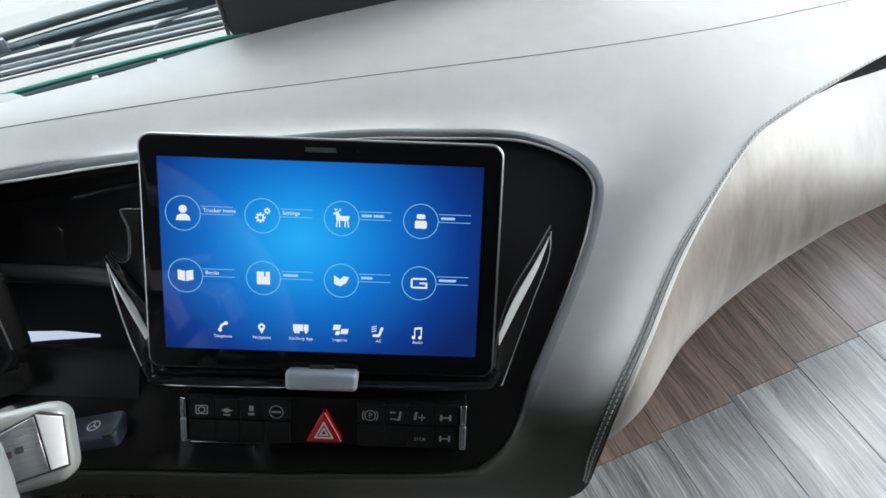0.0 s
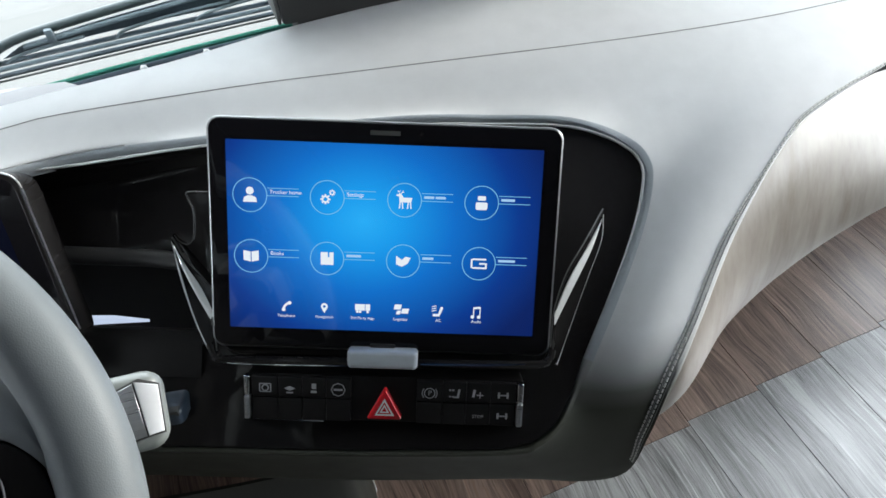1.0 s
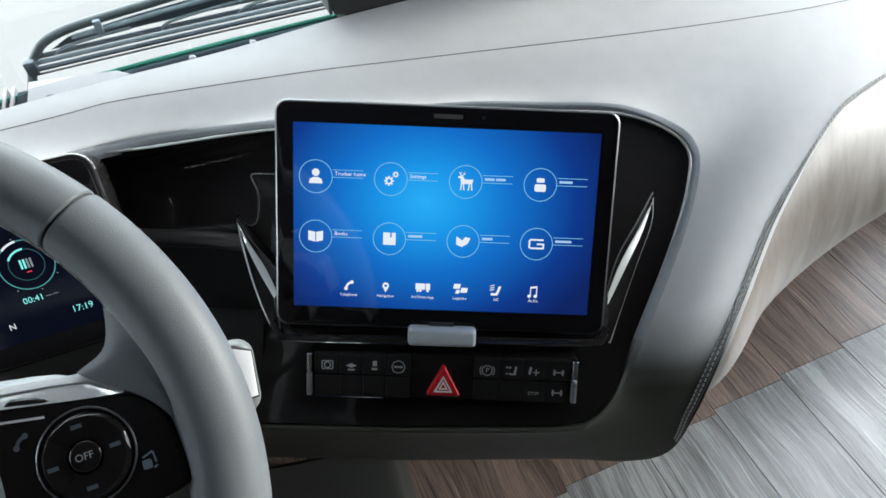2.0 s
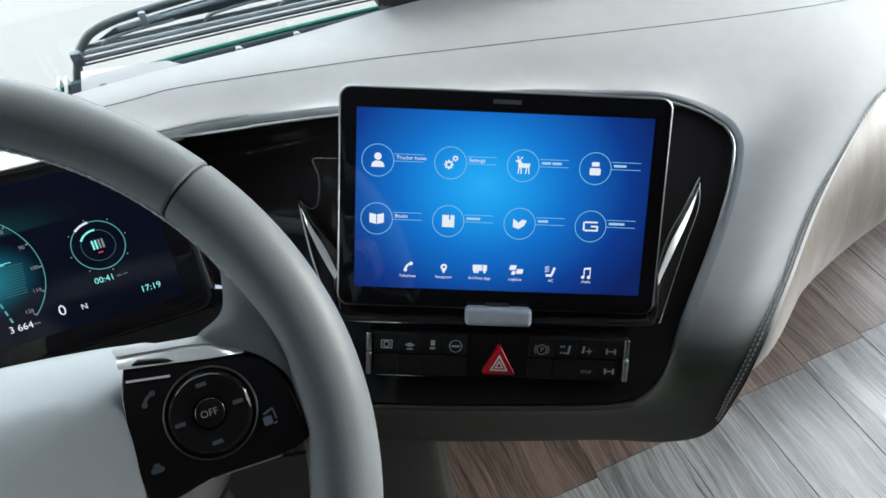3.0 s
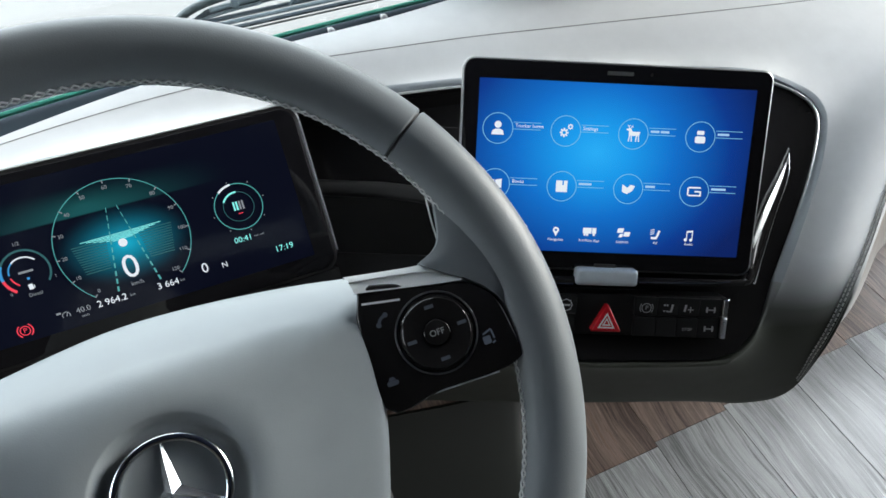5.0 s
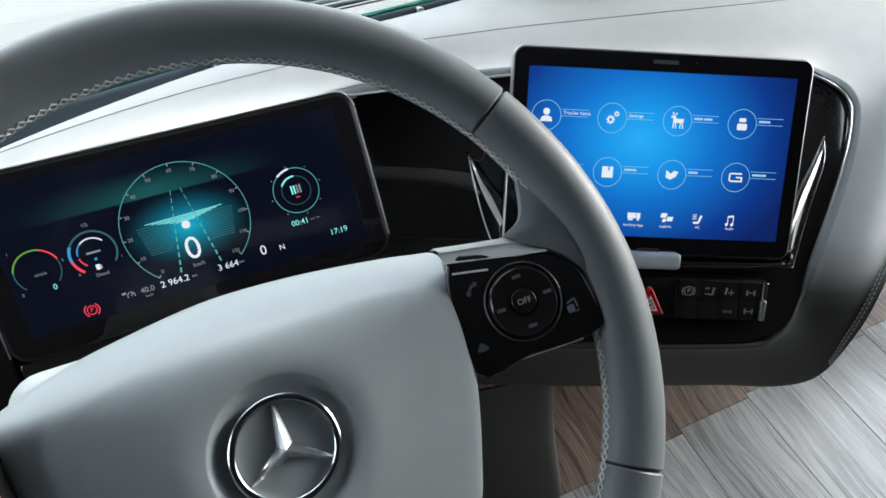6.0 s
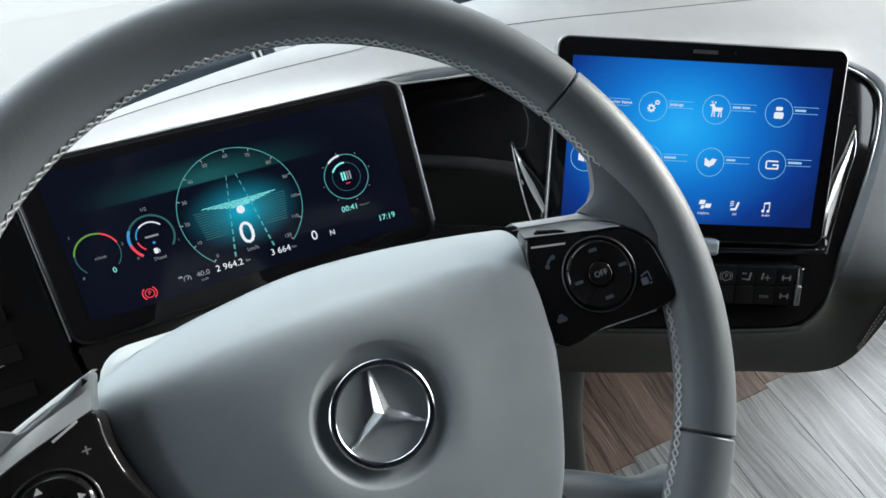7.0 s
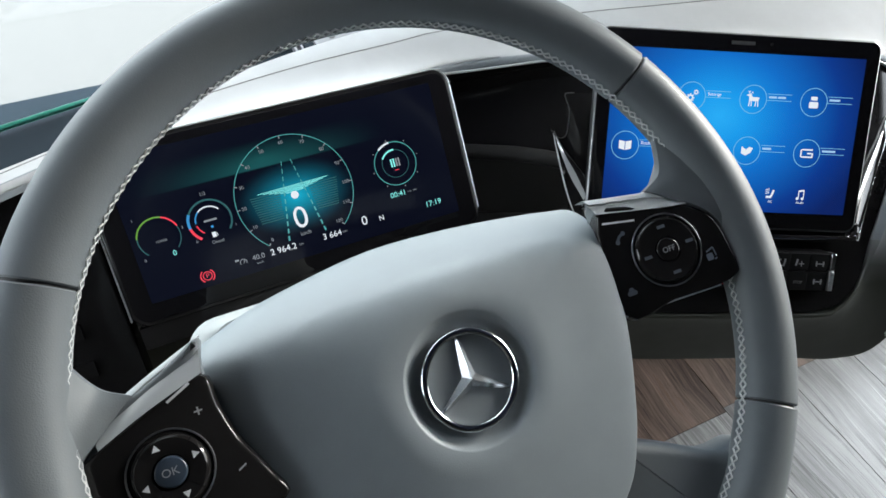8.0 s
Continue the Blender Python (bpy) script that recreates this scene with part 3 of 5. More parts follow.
part("underside", sheet([[(-0.60, 0.62, 0.30), (0.0, 0.44, 0.28), (0.22, 0.33, 0.275), (0.30, 0.31, 0.29), (0.6, 0.42, 0.40), (1.3, 0.45, 0.44)],
                         [(x, screen_y(x), 0.36) for x in (-0.6, 0.0, 0.22, 0.3, 0.6, 1.3)]]), M_BLACK, dash, "black underside", smooth=False)

sb = thing("sensor_box", "matt black box standing at the windscreen base", "box", Matrix.Translation((0.06, 0.66, 0.597)))
part("housing", box(0.0, 0.0, 0.0, 0.46, 0.09, 0.16, 0.006), M_BLACK, sb)
part("rear_foot", box(0.02, 0.035, -0.066, 0.44, 0.085, 0.004, 0.003), M_BLACK, sb, "black foot on the cowl")
part("side_cover", box(-0.004, 0.004, 0.001, 0.0, 0.086, 0.155, 0.001), M_GREYP, sb, "grey side cover")
cv = thing("cover_plate", "pale lilac-grey plate closing the gap behind the dash", "plate", Matrix.Translation((-0.288, 0.663, 0.537)))
part("plate", slab([(0.010, 0.0), (0.145, 0.006), (0.150, 0.04), (0.105, 0.085), (0.010, 0.100)], -0.02, 0.006, 0.002), M_PLATE, cv)
part("hole", slab(rrect(0.029, 0.054, 0.037, 0.062, 0.0039), 0.0055, 0.0064), M_BLACK, cv, "dark round hole")
part("rib", box(-0.003, 0.005, -0.02, 0.010, 0.09, 0.002, 0.002), M_FRIT, cv, "dark rib under the plate")
for k in (-0.008, -0.016):
    part("edge_stripe", box(k, 0.01, -0.02, k + 0.003, 0.10, 0.004), M_PLATE, cv, "thin pale stripe")
for k, x in enumerate((-0.026, -0.10)):
    cl = thing("glass_clip", "tiny white clip at the glass edge", "clip", Matrix.Translation((x, screen_y(x) - 0.012, 0.531)), group="clips along the windscreen")
    part("clip", slab([(-0.004, -0.003), (0.0, -0.001), (0.005, -0.004), (0.003, 0.003), (-0.003, 0.004)], 0, 0.004, 0.001), M_WHITE, cl)

# ---------------------------------------------------------------- tablet computer and its cradle
tab = thing("tablet_computer", "black tablet with blue app screen in dash cradle", "tablet", MT)
part("body", slab(rrect(-0.1488, -0.100, 0.1488, 0.100, 0.011), -0.0085, 0.0006, 0.0022), M_TABEDGE, tab, "dark aluminium rim and back")
part("bezel", slab(rrect(-0.1468, -0.098, 0.1468, 0.098, 0.0095), 0.0, 0.0012, 0.0004), M_BEZEL, tab, "black glass bezel")
disp = part("display", slab(rrect(-0.1325, -0.081, 0.1325, 0.081, 0.0004, 1), 0.0012, 0.0015), M_SCREEN, tab, "glowing blue home screen")
part("maker_mark", poly([(-0.0125, 0.0885), (0.0125, 0.0885), (0.0125, 0.0922), (-0.0125, 0.0922)], 0.0014), M_GREYP, tab, "small grey maker's mark")
part("rear_camera_dot", disc(0.03, 0.0905, 0.0016, 0.0014), M_SATIN, tab)
ZI = 0.0019


def icon_shape(kind, x, y):
    bm = bmesh.new()
    if kind == "user":
        disc(x, y + 0.0035, 0.0033, ZI, bm=bm)
        poly([(x - 0.006, y - 0.006), (x + 0.006, y - 0.006), (x + 0.005, y - 0.002), (x + 0.002, y - 0.0005), (x - 0.002, y - 0.0005), (x - 0.005, y - 0.002)], ZI, bm)
    elif kind == "gear":
        for gx, gy, r in ((x - 0.0015, y - 0.0015, 0.0038), (x + 0.0042, y + 0.0042, 0.0024)):
            arc(r * 0.45, r * 0.8, 0, 360, ZI, gx, gy, 20, bm)
            for k in range(8):
                c, s = math.cos(k * math.pi / 4), math.sin(k * math.pi / 4)
                bar(gx + c * r * 0.75, gy + s * r * 0.75, gx + c * r * 1.12, gy + s * r * 1.12, r * 0.38, ZI, bm)
    elif kind == "block":
        poly([(x - 0.0042, y - 0.0018), (x + 0.0055, y - 0.0018), (x + 0.0066, y + 0.0022), (x - 0.0008, y + 0.0022), (x - 0.0030, y + 0.0056), (x - 0.0068, y + 0.0046), (x - 0.0068, y + 0.0034), (x - 0.0046, y + 0.0030)], ZI, bm)
        for a, b, c, d in ((-0.0040, 0.0052, -0.0058, 0.0084), (-0.0049, 0.0068, -0.0036, 0.0082), (-0.0030, 0.0052, -0.0010, 0.0082), (-0.0020, 0.0066, -0.0004, 0.0066)):
            bar(x + a, y + b, x + c, y + d, 0.0006, ZI, bm)
        for k, lean in ((-0.0036, -0.0006), (-0.0020, 0.0006), (0.0032, -0.0006), (0.0050, 0.0006)):
            bar(x + k + lean, y - 0.0072, x + k, y - 0.0012, 0.0010, ZI, bm)
    elif kind == "stack":
        poly(rrect(x - 0.005, y - 0.006, x + 0.005, y + 0.0005, 0.0015, 3), ZI, bm)
        poly(rrect(x - 0.0035, y + 0.002, x + 0.0035, y + 0.0058, 0.001, 3), ZI, bm)
    elif kind == "book":
        for s in (-1, 1):
            poly([(x + s * 0.0004, y - 0.005), (x + s * 0.0065, y - 0.0035), (x + s * 0.0065, y + 0.005), (x + s * 0.0004, y + 0.0038)][::s], ZI, bm)
    elif kind == "square":
        for a, b, w in ((-0.0055, 0.0006, 0.011), (-0.0006, 0.0020, 0.011), (0.0020, 0.0055, 0.011)):
            poly([(x + a, y - 0.0055), (x + b, y - 0.0055), (x + b, y - 0.0055 + w * (0.62 if b == 0.0020 else 1)), (x + a, y - 0.0055 + w * (0.62 if b == 0.0020 else 1))], ZI, bm)
    elif kind == "wedge":
        poly([(x - 0.006, y - 0.003), (x - 0.001, y - 0.005), (x + 0.004, y - 0.002), (x + 0.0065, y + 0.003), (x + 0.002, y + 0.004), (x - 0.001, y + 0.001), (x - 0.006, y + 0.0045)], ZI, bm)
    elif kind == "loop":
        for p, q in (((-0.0062, -0.0038), (-0.0062, 0.0038)), ((-0.0056, 0.0038), (0.0062, 0.0038)), ((-0.0056, -0.0038), (0.0062, -0.0038)), ((0.0062, -0.0044), (0.0062, 0.0006)), ((0.0004, 0.0000), (0.0056, 0.0000))):
            bar(x + p[0], y + p[1], x + q[0], y + q[1], 0.0015, ZI, bm)
    elif kind == "phone":
        arc(0.0052, 0.0072, 95, 175, ZI, x + 0.004, y - 0.003, 10, bm)
        disc(x + 0.003, y + 0.0032, 0.0017, ZI, 10, bm)
        disc(x - 0.0022, y - 0.0028, 0.0017, ZI, 10, bm)
    elif kind == "pin":
        arc(0.0012, 0.003, 0, 360, ZI, x, y + 0.001, 18, bm)
        poly([(x - 0.0026, y - 0.0003), (x, y - 0.0052), (x + 0.0026, y - 0.0003), (x, y - 0.001)], ZI, bm)
    elif kind == "truck":
        poly([(x - 0.0065, y - 0.0015), (x + 0.002, y - 0.0015), (x + 0.002, y + 0.0042), (x - 0.0065, y + 0.0042)], ZI, bm)
        poly([(x + 0.0026, y - 0.0015), (x + 0.0066, y - 0.0015), (x + 0.0066, y + 0.0042), (x + 0.0026, y + 0.0042)], ZI, bm)
        for k in (-0.0045, -0.002, 0.0045):
            disc(x + k, y - 0.0026, 0.0012, ZI, 10, bm)
    elif kind == "crates":
        for a, b, w, h in ((-0.006, 0.0005, 0.006, 0.0045), (0.0005, -0.003, 0.006, 0.0045), (-0.004, -0.004, 0.0035, 0.0035)):
            poly([(x + a, y + b), (x + a + w, y + b), (x + a + w + 0.001, y + b + h), (x + a + 0.001, y + b + h)], ZI, bm)
    elif kind == "seat":
        bar(x + 0.003, y + 0.004, x + 0.0005, y - 0.003, 0.0022, ZI, bm)
        bar(x + 0.001, y - 0.0035, x - 0.005, y - 0.0035, 0.0022, ZI, bm)
        for k in (0, 1, 2):
            bar(x - 0.006, y + 0.004 - k * 0.002, x - 0.002, y + 0.005 - k * 0.002, 0.0008, ZI, bm)
    elif kind == "note":
        for k in (-0.0025, 0.003):
            disc(x + k - 0.001, y - 0.004, 0.0016, ZI, 12, bm)
            bar(x + k, y - 0.004, x + k, y + 0.004, 0.0009, ZI, bm)
        bar(x - 0.0028, y + 0.0038, x + 0.0034, y + 0.0046, 0.0018, ZI, bm)
    return bm


APPS = [("user", "Trucker home"), ("gear", "Settings"), ("block", ""), ("stack", ""), ("book", "Books"), ("square", ""), ("wedge", ""), ("loop", "")]
BARS = {"block": (0.0085, 0.0085), "stack": (0.0115,), "square": (0.0125,), "wedge": (0.0095,), "loop": (0.0145,)}
for i, (kind, words) in enumerate(APPS):
    x, y = (-0.113, -0.048, 0.0172, 0.0824)[i % 4], 0.0352 - 0.0525 * (i // 4)
    part("app_ring", arc(0.0139, 0.0146, 0, 360, ZI, x, y, 48), M_CYAN, disp)
    part("app_icon", icon_shape(kind, x, y), M_ICON, disp)
    for dy in (0.0062, -0.0002):
        part("app_line", bar(x + 0.0146, y + dy, x + 0.041, y + dy, 0.0006, ZI), M_CYAN, disp)
    if words:
        part("app_label", writing(words, 0.0046, x + 0.0165, y + 0.003, ZI, "LEFT"), M_ICON, disp)
    else:
        x0 = x + 0.0165
        for w in BARS[kind]:
            part("app_label", poly(rrect(x0, y + 0.0019, x0 + w, y + 0.0040, 0.0003, 2), ZI), M_FAINT, disp)
            x0 += w + 0.0012
for i, (kind, words) in enumerate((("phone", "Telephone"), ("pin", "Navigation"), ("truck", "3rd Party App"), ("crates", "Logistics"), ("seat", "AC"), ("note", "Audio"))):
    x = -0.0835 + 0.0332 * i
    part("dock_icon", icon_shape(kind, x, -0.061), M_ICON, disp)
    part("dock_label", writing(words, 0.0036, x, -0.0694, ZI), M_ICON, disp)

cr = thing("tablet_cradle", "chrome and black cradle with wings holding the tablet", "cradle", MT)
part("back_plate", slab(rrect(-0.143, -0.112, 0.150, 0.03, 0.012), -0.030, -0.0088, 0.004), M_GLOSS, cr)
part("arm_post", box(-0.06, -0.08, -0.075, 0.06, 0.02, -0.028, 0.008), M_BLACK, cr, "black post into the panel")
part("lower_rail", tube(catmull([(-0.152, -0.098, 0.0), (-0.146, -0.107, 0.002), (-0.13, -0.1105, 0.004), (0.0, -0.108, 0.004), (0.13, -0.1065, 0.004), (0.148, -0.102, 0.002), (0.152, -0.094, -0.002)], 8), 0.0035, 8), M_GLOSS, cr, "glossy black lower rail")
part("rail_trim", tube(catmull([(-0.145, -0.1115, 0.004), (-0.12, -0.1135, 0.006), (-0.03, -0.1125, 0.006)], 6), 0.0009, 6), M_CHROME, cr, "thin chrome line")
part("rail_trim", tube(catmull([(0.035, -0.1085, 0.0075), (0.10, -0.107, 0.0075), (0.145, -0.104, 0.005)], 6), 0.0009, 6), M_CHROME, cr, "thin chrome line")
latch = part("latch", slab(rrect(-0.029, -0.1125, 0.0325, -0.0955, 0.004), 0.0012, 0.013, 0.004), M_LATCH, cr, "silver latch")
part("latch_button", slab(rrect(-0.010, -0.0955, 0.012, -0.0925, 0.001), 0.0012, 0.004), M_BLACK, cr, "small black clip")


def wing(name, outer, inner, edge_a, edge_b):
    """A swept wing: black gloss leaf, a flat bright blade across it from tip to tablet, a thin chrome outer edge."""
    o, i = catmull(outer, 8), catmull(inner, 8)
    leaf = part(name, thick(sheet([o, [a.lerp(b, 0.5) + Vector((0, 0, -0.003)) for a, b in zip(o, i)], i]), 0.002), M_GLOSS, cr, "glossy black wing")
    a, b = ([p + Vector((0, 0, 0.0028)) for p in catmull(e, 8)] for e in (edge_a, edge_b))
    a = [p.lerp(q, 0.45) for p, q in zip(a, b)]
    part("blade", thick(sheet([a, [p.lerp(q, 0.5) + Vector((0, 0, 0.0006)) for p, q in zip(a, b)], b]), 0.0012), M_BLADE, leaf, "bright chrome blade")
    rim = [p + Vector((0, 0, 0.001)) for p in o]
    part("edge", tube(rim, [0.0004 + 0.0006 * min(1, k / 10) for k in range(len(rim))], 6), M_BLADE, leaf, "thin chrome edge")
    part("inner_edge", tube([p + Vector((0, 0, 0.001)) for p in i], 0.0007, 6), M_GREYP, leaf, "dark inner edge")


wing("left_wing", [(-0.1860, -0.008, -0.012), (-0.1803, -0.030, -0.009), (-0.1700, -0.064, -0.006), (-0.1590, -0.091, -0.003), (-0.1480, -0.109, 0.001), (-0.1380, -0.1130, 0.003)],
     [(-0.1855, -0.006, -0.012), (-0.1745, -0.024, -0.011), (-0.160, -0.040, -0.010), (-0.149, -0.055, -0.008), (-0.148, -0.08, -0.004), (-0.145, -0.104, 0.001)],
     [(-0.1840, -0.013, -0.011), (-0.1785, -0.034, -0.009), (-0.1690, -0.0575, -0.007), (-0.1535, -0.0800, -0.004)],
     [(-0.1832, -0.012, -0.011), (-0.1720, -0.0310, -0.010), (-0.1600, -0.0490, -0.009), (-0.1478, -0.0715, -0.005)])
wing("right_wing", [(0.199, 0.024, -0.045), (0.1965, 0.0, -0.038), (0.183, -0.037, -0.028), (0.168, -0.078, -0.015), (0.157, -0.108, -0.004)],
     [(0.198, 0.029, -0.045), (0.181, 0.001, -0.032), (0.163, -0.028, -0.020), (0.1525, -0.06, -0.010), (0.150, -0.092, -0.004)],
     [(0.1980, 0.019, -0.044), (0.1905, -0.012, -0.036), (0.174, -0.046, -0.022), (0.1530, -0.084, -0.009)],
     [(0.1970, 0.020, -0.0435), (0.1830, -0.005, -0.033), (0.165, -0.034, -0.019), (0.1530, -0.062, -0.010)])
ear = [(-0.1870, -0.004), (-0.1835, -0.0090), (-0.1763, -0.0130), (-0.1705, -0.0095), (-0.1688, 0.0043), (-0.1695, 0.0179), (-0.1735, 0.0273), (-0.1748, 0.0322), (-0.1700, 0.0340), (-0.146, 0.0345), (-0.120, 0.03), (-0.120, -0.06),
       (-0.150, -0.075), (-0.164, -0.050), (-0.177, -0.024)]
part("side_ear", slab(flat_loop(ear, 3), -0.026, -0.018, 0.0015), M_GLOSS, cr, "glossy black ear behind the tablet")
part("ear_edge", tube([(x, y, -0.0180) for x, y in flat_loop(ear, 4)[2:34]], 0.0005, 6), M_GREYP, cr, "grey edge of the ear")

# ---------------------------------------------------------------- switch strip under the tablet
sw = thing("switch_strip", "black row of dashboard switches with chrome end caps", "switch panel", MT @ pose(0, 0, 0.002))
part("base", slab(rrect(-0.118, -0.164, 0.127, -0.1215, 0.002), -0.03, 0.003, 0.001), M_SWITCH, sw)
for x0, x1 in ((-0.1195, -0.1145), (0.1215, 0.1270)):
    part("end_cap", slab(rrect(x0, -0.163, x1, -0.1415, 0.0012), 0.002, 0.009, 0.0015), M_SILVER, sw, "chrome end cap")
    part("end_cap", slab(rrect(x0, -0.1412, x1, -0.1225, 0.0012), 0.002, 0.0085, 0.0015), M_CHROME, sw, "chrome end cap")
part("lower_line", tube([(-0.112, -0.1645, 0.005), (-0.05, -0.1645, 0.005)], 0.0007, 6), M_CHROME, sw, "thin chrome line")
SWX = [-0.1125, -0.0895, -0.0685, -0.0475, -0.0255, 0.0325, 0.0555, 0.0765, 0.098, 0.1205]
for row, (y0, y1, tilt) in enumerate(((-0.1418, -0.1228, 0.0016), (-0.1630, -0.1428, 0.0))):
    for k in range(9):
        if k == 4:
            continue
        b = slab(rrect(SWX[k] + 0.00015, y0, SWX[k + 1] - 0.00015, y1, 0.0006, 3), 0.002, 0.0068, 0.0004)
        for v in b.verts:
            if v.co.z > 0.004:
                v.co.z += tilt * (v.co.y - y0) / (y1 - y0)
        part("switch", b, M_SWITCH, sw)
ZS = 0.0086


def strip_mark(kind, x, y):
    bm = bmesh.new()
    if kind == "ring":
        arc(0.0055, 0.0064, 0, 360, ZS, x, y, 8, bm)
        bar(x - 0.004, y, x + 0.004, y, 0.0018, ZS, bm)
    elif kind == "park":
        arc(0.0042, 0.0050, 0, 360, ZS, x, y, 24, bm)
        arc(0.0062, 0.0069, 140, 220, ZS, x, y, 10, bm)
        arc(0.0062, 0.0069, -40, 40, ZS, x, y, 10, bm)
    elif kind == "lens":
        arc(0.0022, 0.0033, 0, 360, ZS, x, y, 18, bm)
        bar(x - 0.0048, y + 0.0038, x + 0.0048, y + 0.0038, 0.0010, ZS, bm)
        bar(x - 0.0048, y - 0.0036, x + 0.0048, y - 0.0036, 0.0010, ZS, bm)
        bar(x - 0.0048, y + 0.0038, x - 0.0048, y - 0.0036, 0.0010, ZS, bm)
        bar(x + 0.0048, y + 0.0038, x + 0.0048, y - 0.0036, 0.0010, ZS, bm)
    elif kind == "cap":
        poly([(x - 0.005, y), (x, y - 0.0022), (x + 0.005, y), (x, y + 0.0022)], ZS, bm)
        bar(x - 0.003, y - 0.004, x + 0.003, y - 0.004, 0.0014, ZS, bm)
    elif kind == "card":
        poly([(x - 0.0018, y), (x + 0.0022, y), (x + 0.0022, y + 0.005), (x - 0.0018, y + 0.005)], ZS, bm)
        bar(x - 0.0026, y - 0.0026, x + 0.0026, y - 0.0026, 0.0022, ZS, bm)
    elif kind == "seats":
        bar(x + 0.0030, y - 0.003, x + 0.0042, y + 0.004, 0.0020, ZS, bm)
        bar(x - 0.001, y - 0.0035, x + 0.004, y - 0.0035, 0.0014, ZS, bm)
        for k in (-0.0048, -0.0022):
            bar(x + k, y + 0.003, x + k + 0.0018, y + 0.003, 0.0018, ZS, bm)
            bar(x + k, y - 0.003, x + k + 0.0018, y - 0.003, 0.0012, ZS, bm)
    elif kind == "plus":
        bar(x - 0.0040, y - 0.003, x - 0.0028, y + 0.004, 0.0022, ZS, bm)
        bar(x - 0.001, y - 0.001, x + 0.005, y - 0.001, 0.0010, ZS, bm)
        bar(x + 0.002, y - 0.004, x + 0.002, y + 0.002, 0.0010, ZS, bm)
    elif kind == "axle":
        bar(x - 0.005, y, x + 0.005, y, 0.0012, ZS, bm)
        for k in (-0.0038, 0.0038):
            bar(x + k, y - 0.0028, x + k, y + 0.0028, 0.0018, ZS, bm)
    return bm


for kind, x, y in (("lens", -0.1005, -0.133), ("cap", -0.079, -0.133), ("card", -0.058, -0.133), ("ring", -0.0365, -0.133), ("park", 0.044, -0.1335), ("seats", 0.066, -0.133),
                   ("plus", 0.0865, -0.133), ("axle", 0.109, -0.1335), ("axle", 0.1088, -0.153)):
    part("symbol", strip_mark(kind, x, y), M_MARK, sw)
part("symbol", writing("P", 0.0065, 0.0442, -0.1335, ZS), M_MARK, sw)
part("symbol", writing("STOP", 0.0042, 0.0872, -0.1545, 0.0082), M_MARK, sw)
tri_o = [(-0.0098, -0.1590), (0.0188, -0.1590), (0.0196, -0.1573), (0.0058, -0.1315), (0.0034, -0.1315), (-0.0104, -0.1573)]
hz = part("hazard_button", slab(tri_o, 0.001, 0.0105, 0.0015), M_RED, sw, "red triangular hazard warning button")
for k, mt in ((0.56, M_WHITE), (0.40, M_RED), (0.28, M_WHITE), (0.15, M_RED)):
    part("hazard_mark", poly([(0.0046 + (x - 0.0046) * k, -0.1495 + (y + 0.1495) * k) for x, y in ((-0.011, -0.1595), (0.020, -0.1595), (0.0046, -0.131))], 0.0112 - k * 0.001), mt, hz)

# ---------------------------------------------------------------- key in its dock
key = thing("car_key", "slate blue key fob resting in the dash tray", "key", MT @ pose(-0.196, -0.161, 0.000, -68, 0, 10))
part("fob", slab(rrect(-0.023, -0.016, 0.023, 0.016, 0.006), -0.006, 0.008, 0.004), M_KEY, key)
part("fob_clip", box(0.012, -0.0155, 0.003, 0.0215, -0.008, 0.0092, 0.001), M_BLACK, key, "black clip")
em = arc(0.0048, 0.0058, 0, 360, 0.0084, 0.0, -0.002, 24)
for a in (90, 210, 330):
    bar(0, -0.002, 0.005 * math.cos(radians(a)), -0.002 + 0.005 * math.sin(radians(a)), 0.001, 0.0084, em)
part("badge", em, M_WHITE, key, "small silver badge")


# ---------------------------------------------------------------- instrument cluster
ic = thing("instrument_cluster", "black digital instrument display with teal dials", "instrument display", MC)
OUT = rrect(-0.268, -0.064, 0.074, 0.098, 0.017)
part("housing", slab(OUT, -0.045, -0.001, 0.003), M_GLOSS, ic, "glossy black housing")
part("front_glass", slab(rrect(-0.264, -0.060, 0.070, 0.094, 0.014), -0.001, 0.0004, 0.0005), M_BEZEL, ic, "black cover glass")
ring = rrect(-0.268, -0.064, 0.074, 0.098, 0.017, 6)
part("rim_trim", tube([(x, y, -0.0022) for x, y in ring[0:14]], 0.0008, 6), M_BLADE, ic, "thin silver rim line")
part("rim_trim", tube([(-0.268, 0.07, -0.002), (-0.268, -0.055, -0.002)], 0.0008, 6), M_SILVER, ic, "thin silver rim line")
part("rim_trim", tube([(0.074, 0.080, -0.002), (0.0745, -0.046, -0.002)], 0.0008, 6), M_SILVER, ic, "thin silver rim line")
part("bottom_shelf", box(-0.266, -0.085, -0.05, 0.072, -0.063, -0.004, 0.004), M_GLOSS, ic, "black ledge below the glass")
dsp = part("display", slab(rrect(-0.247, -0.044, 0.052, 0.086, 0.001, 1), 0.0004, 0.0007), M_DASHSCREEN, ic, "dark blue lit instrument screen")
ZC = 0.0012


def gauge(name, bm, mat):
    return part(name, bm, mat, dsp)


gx, gy, gr = -0.1005, 0.0165, 0.0545
gauge("speed_ring", arc(gr - 0.0007, gr, -48, 228, ZC, gx, gy, 90), M_TEAL)
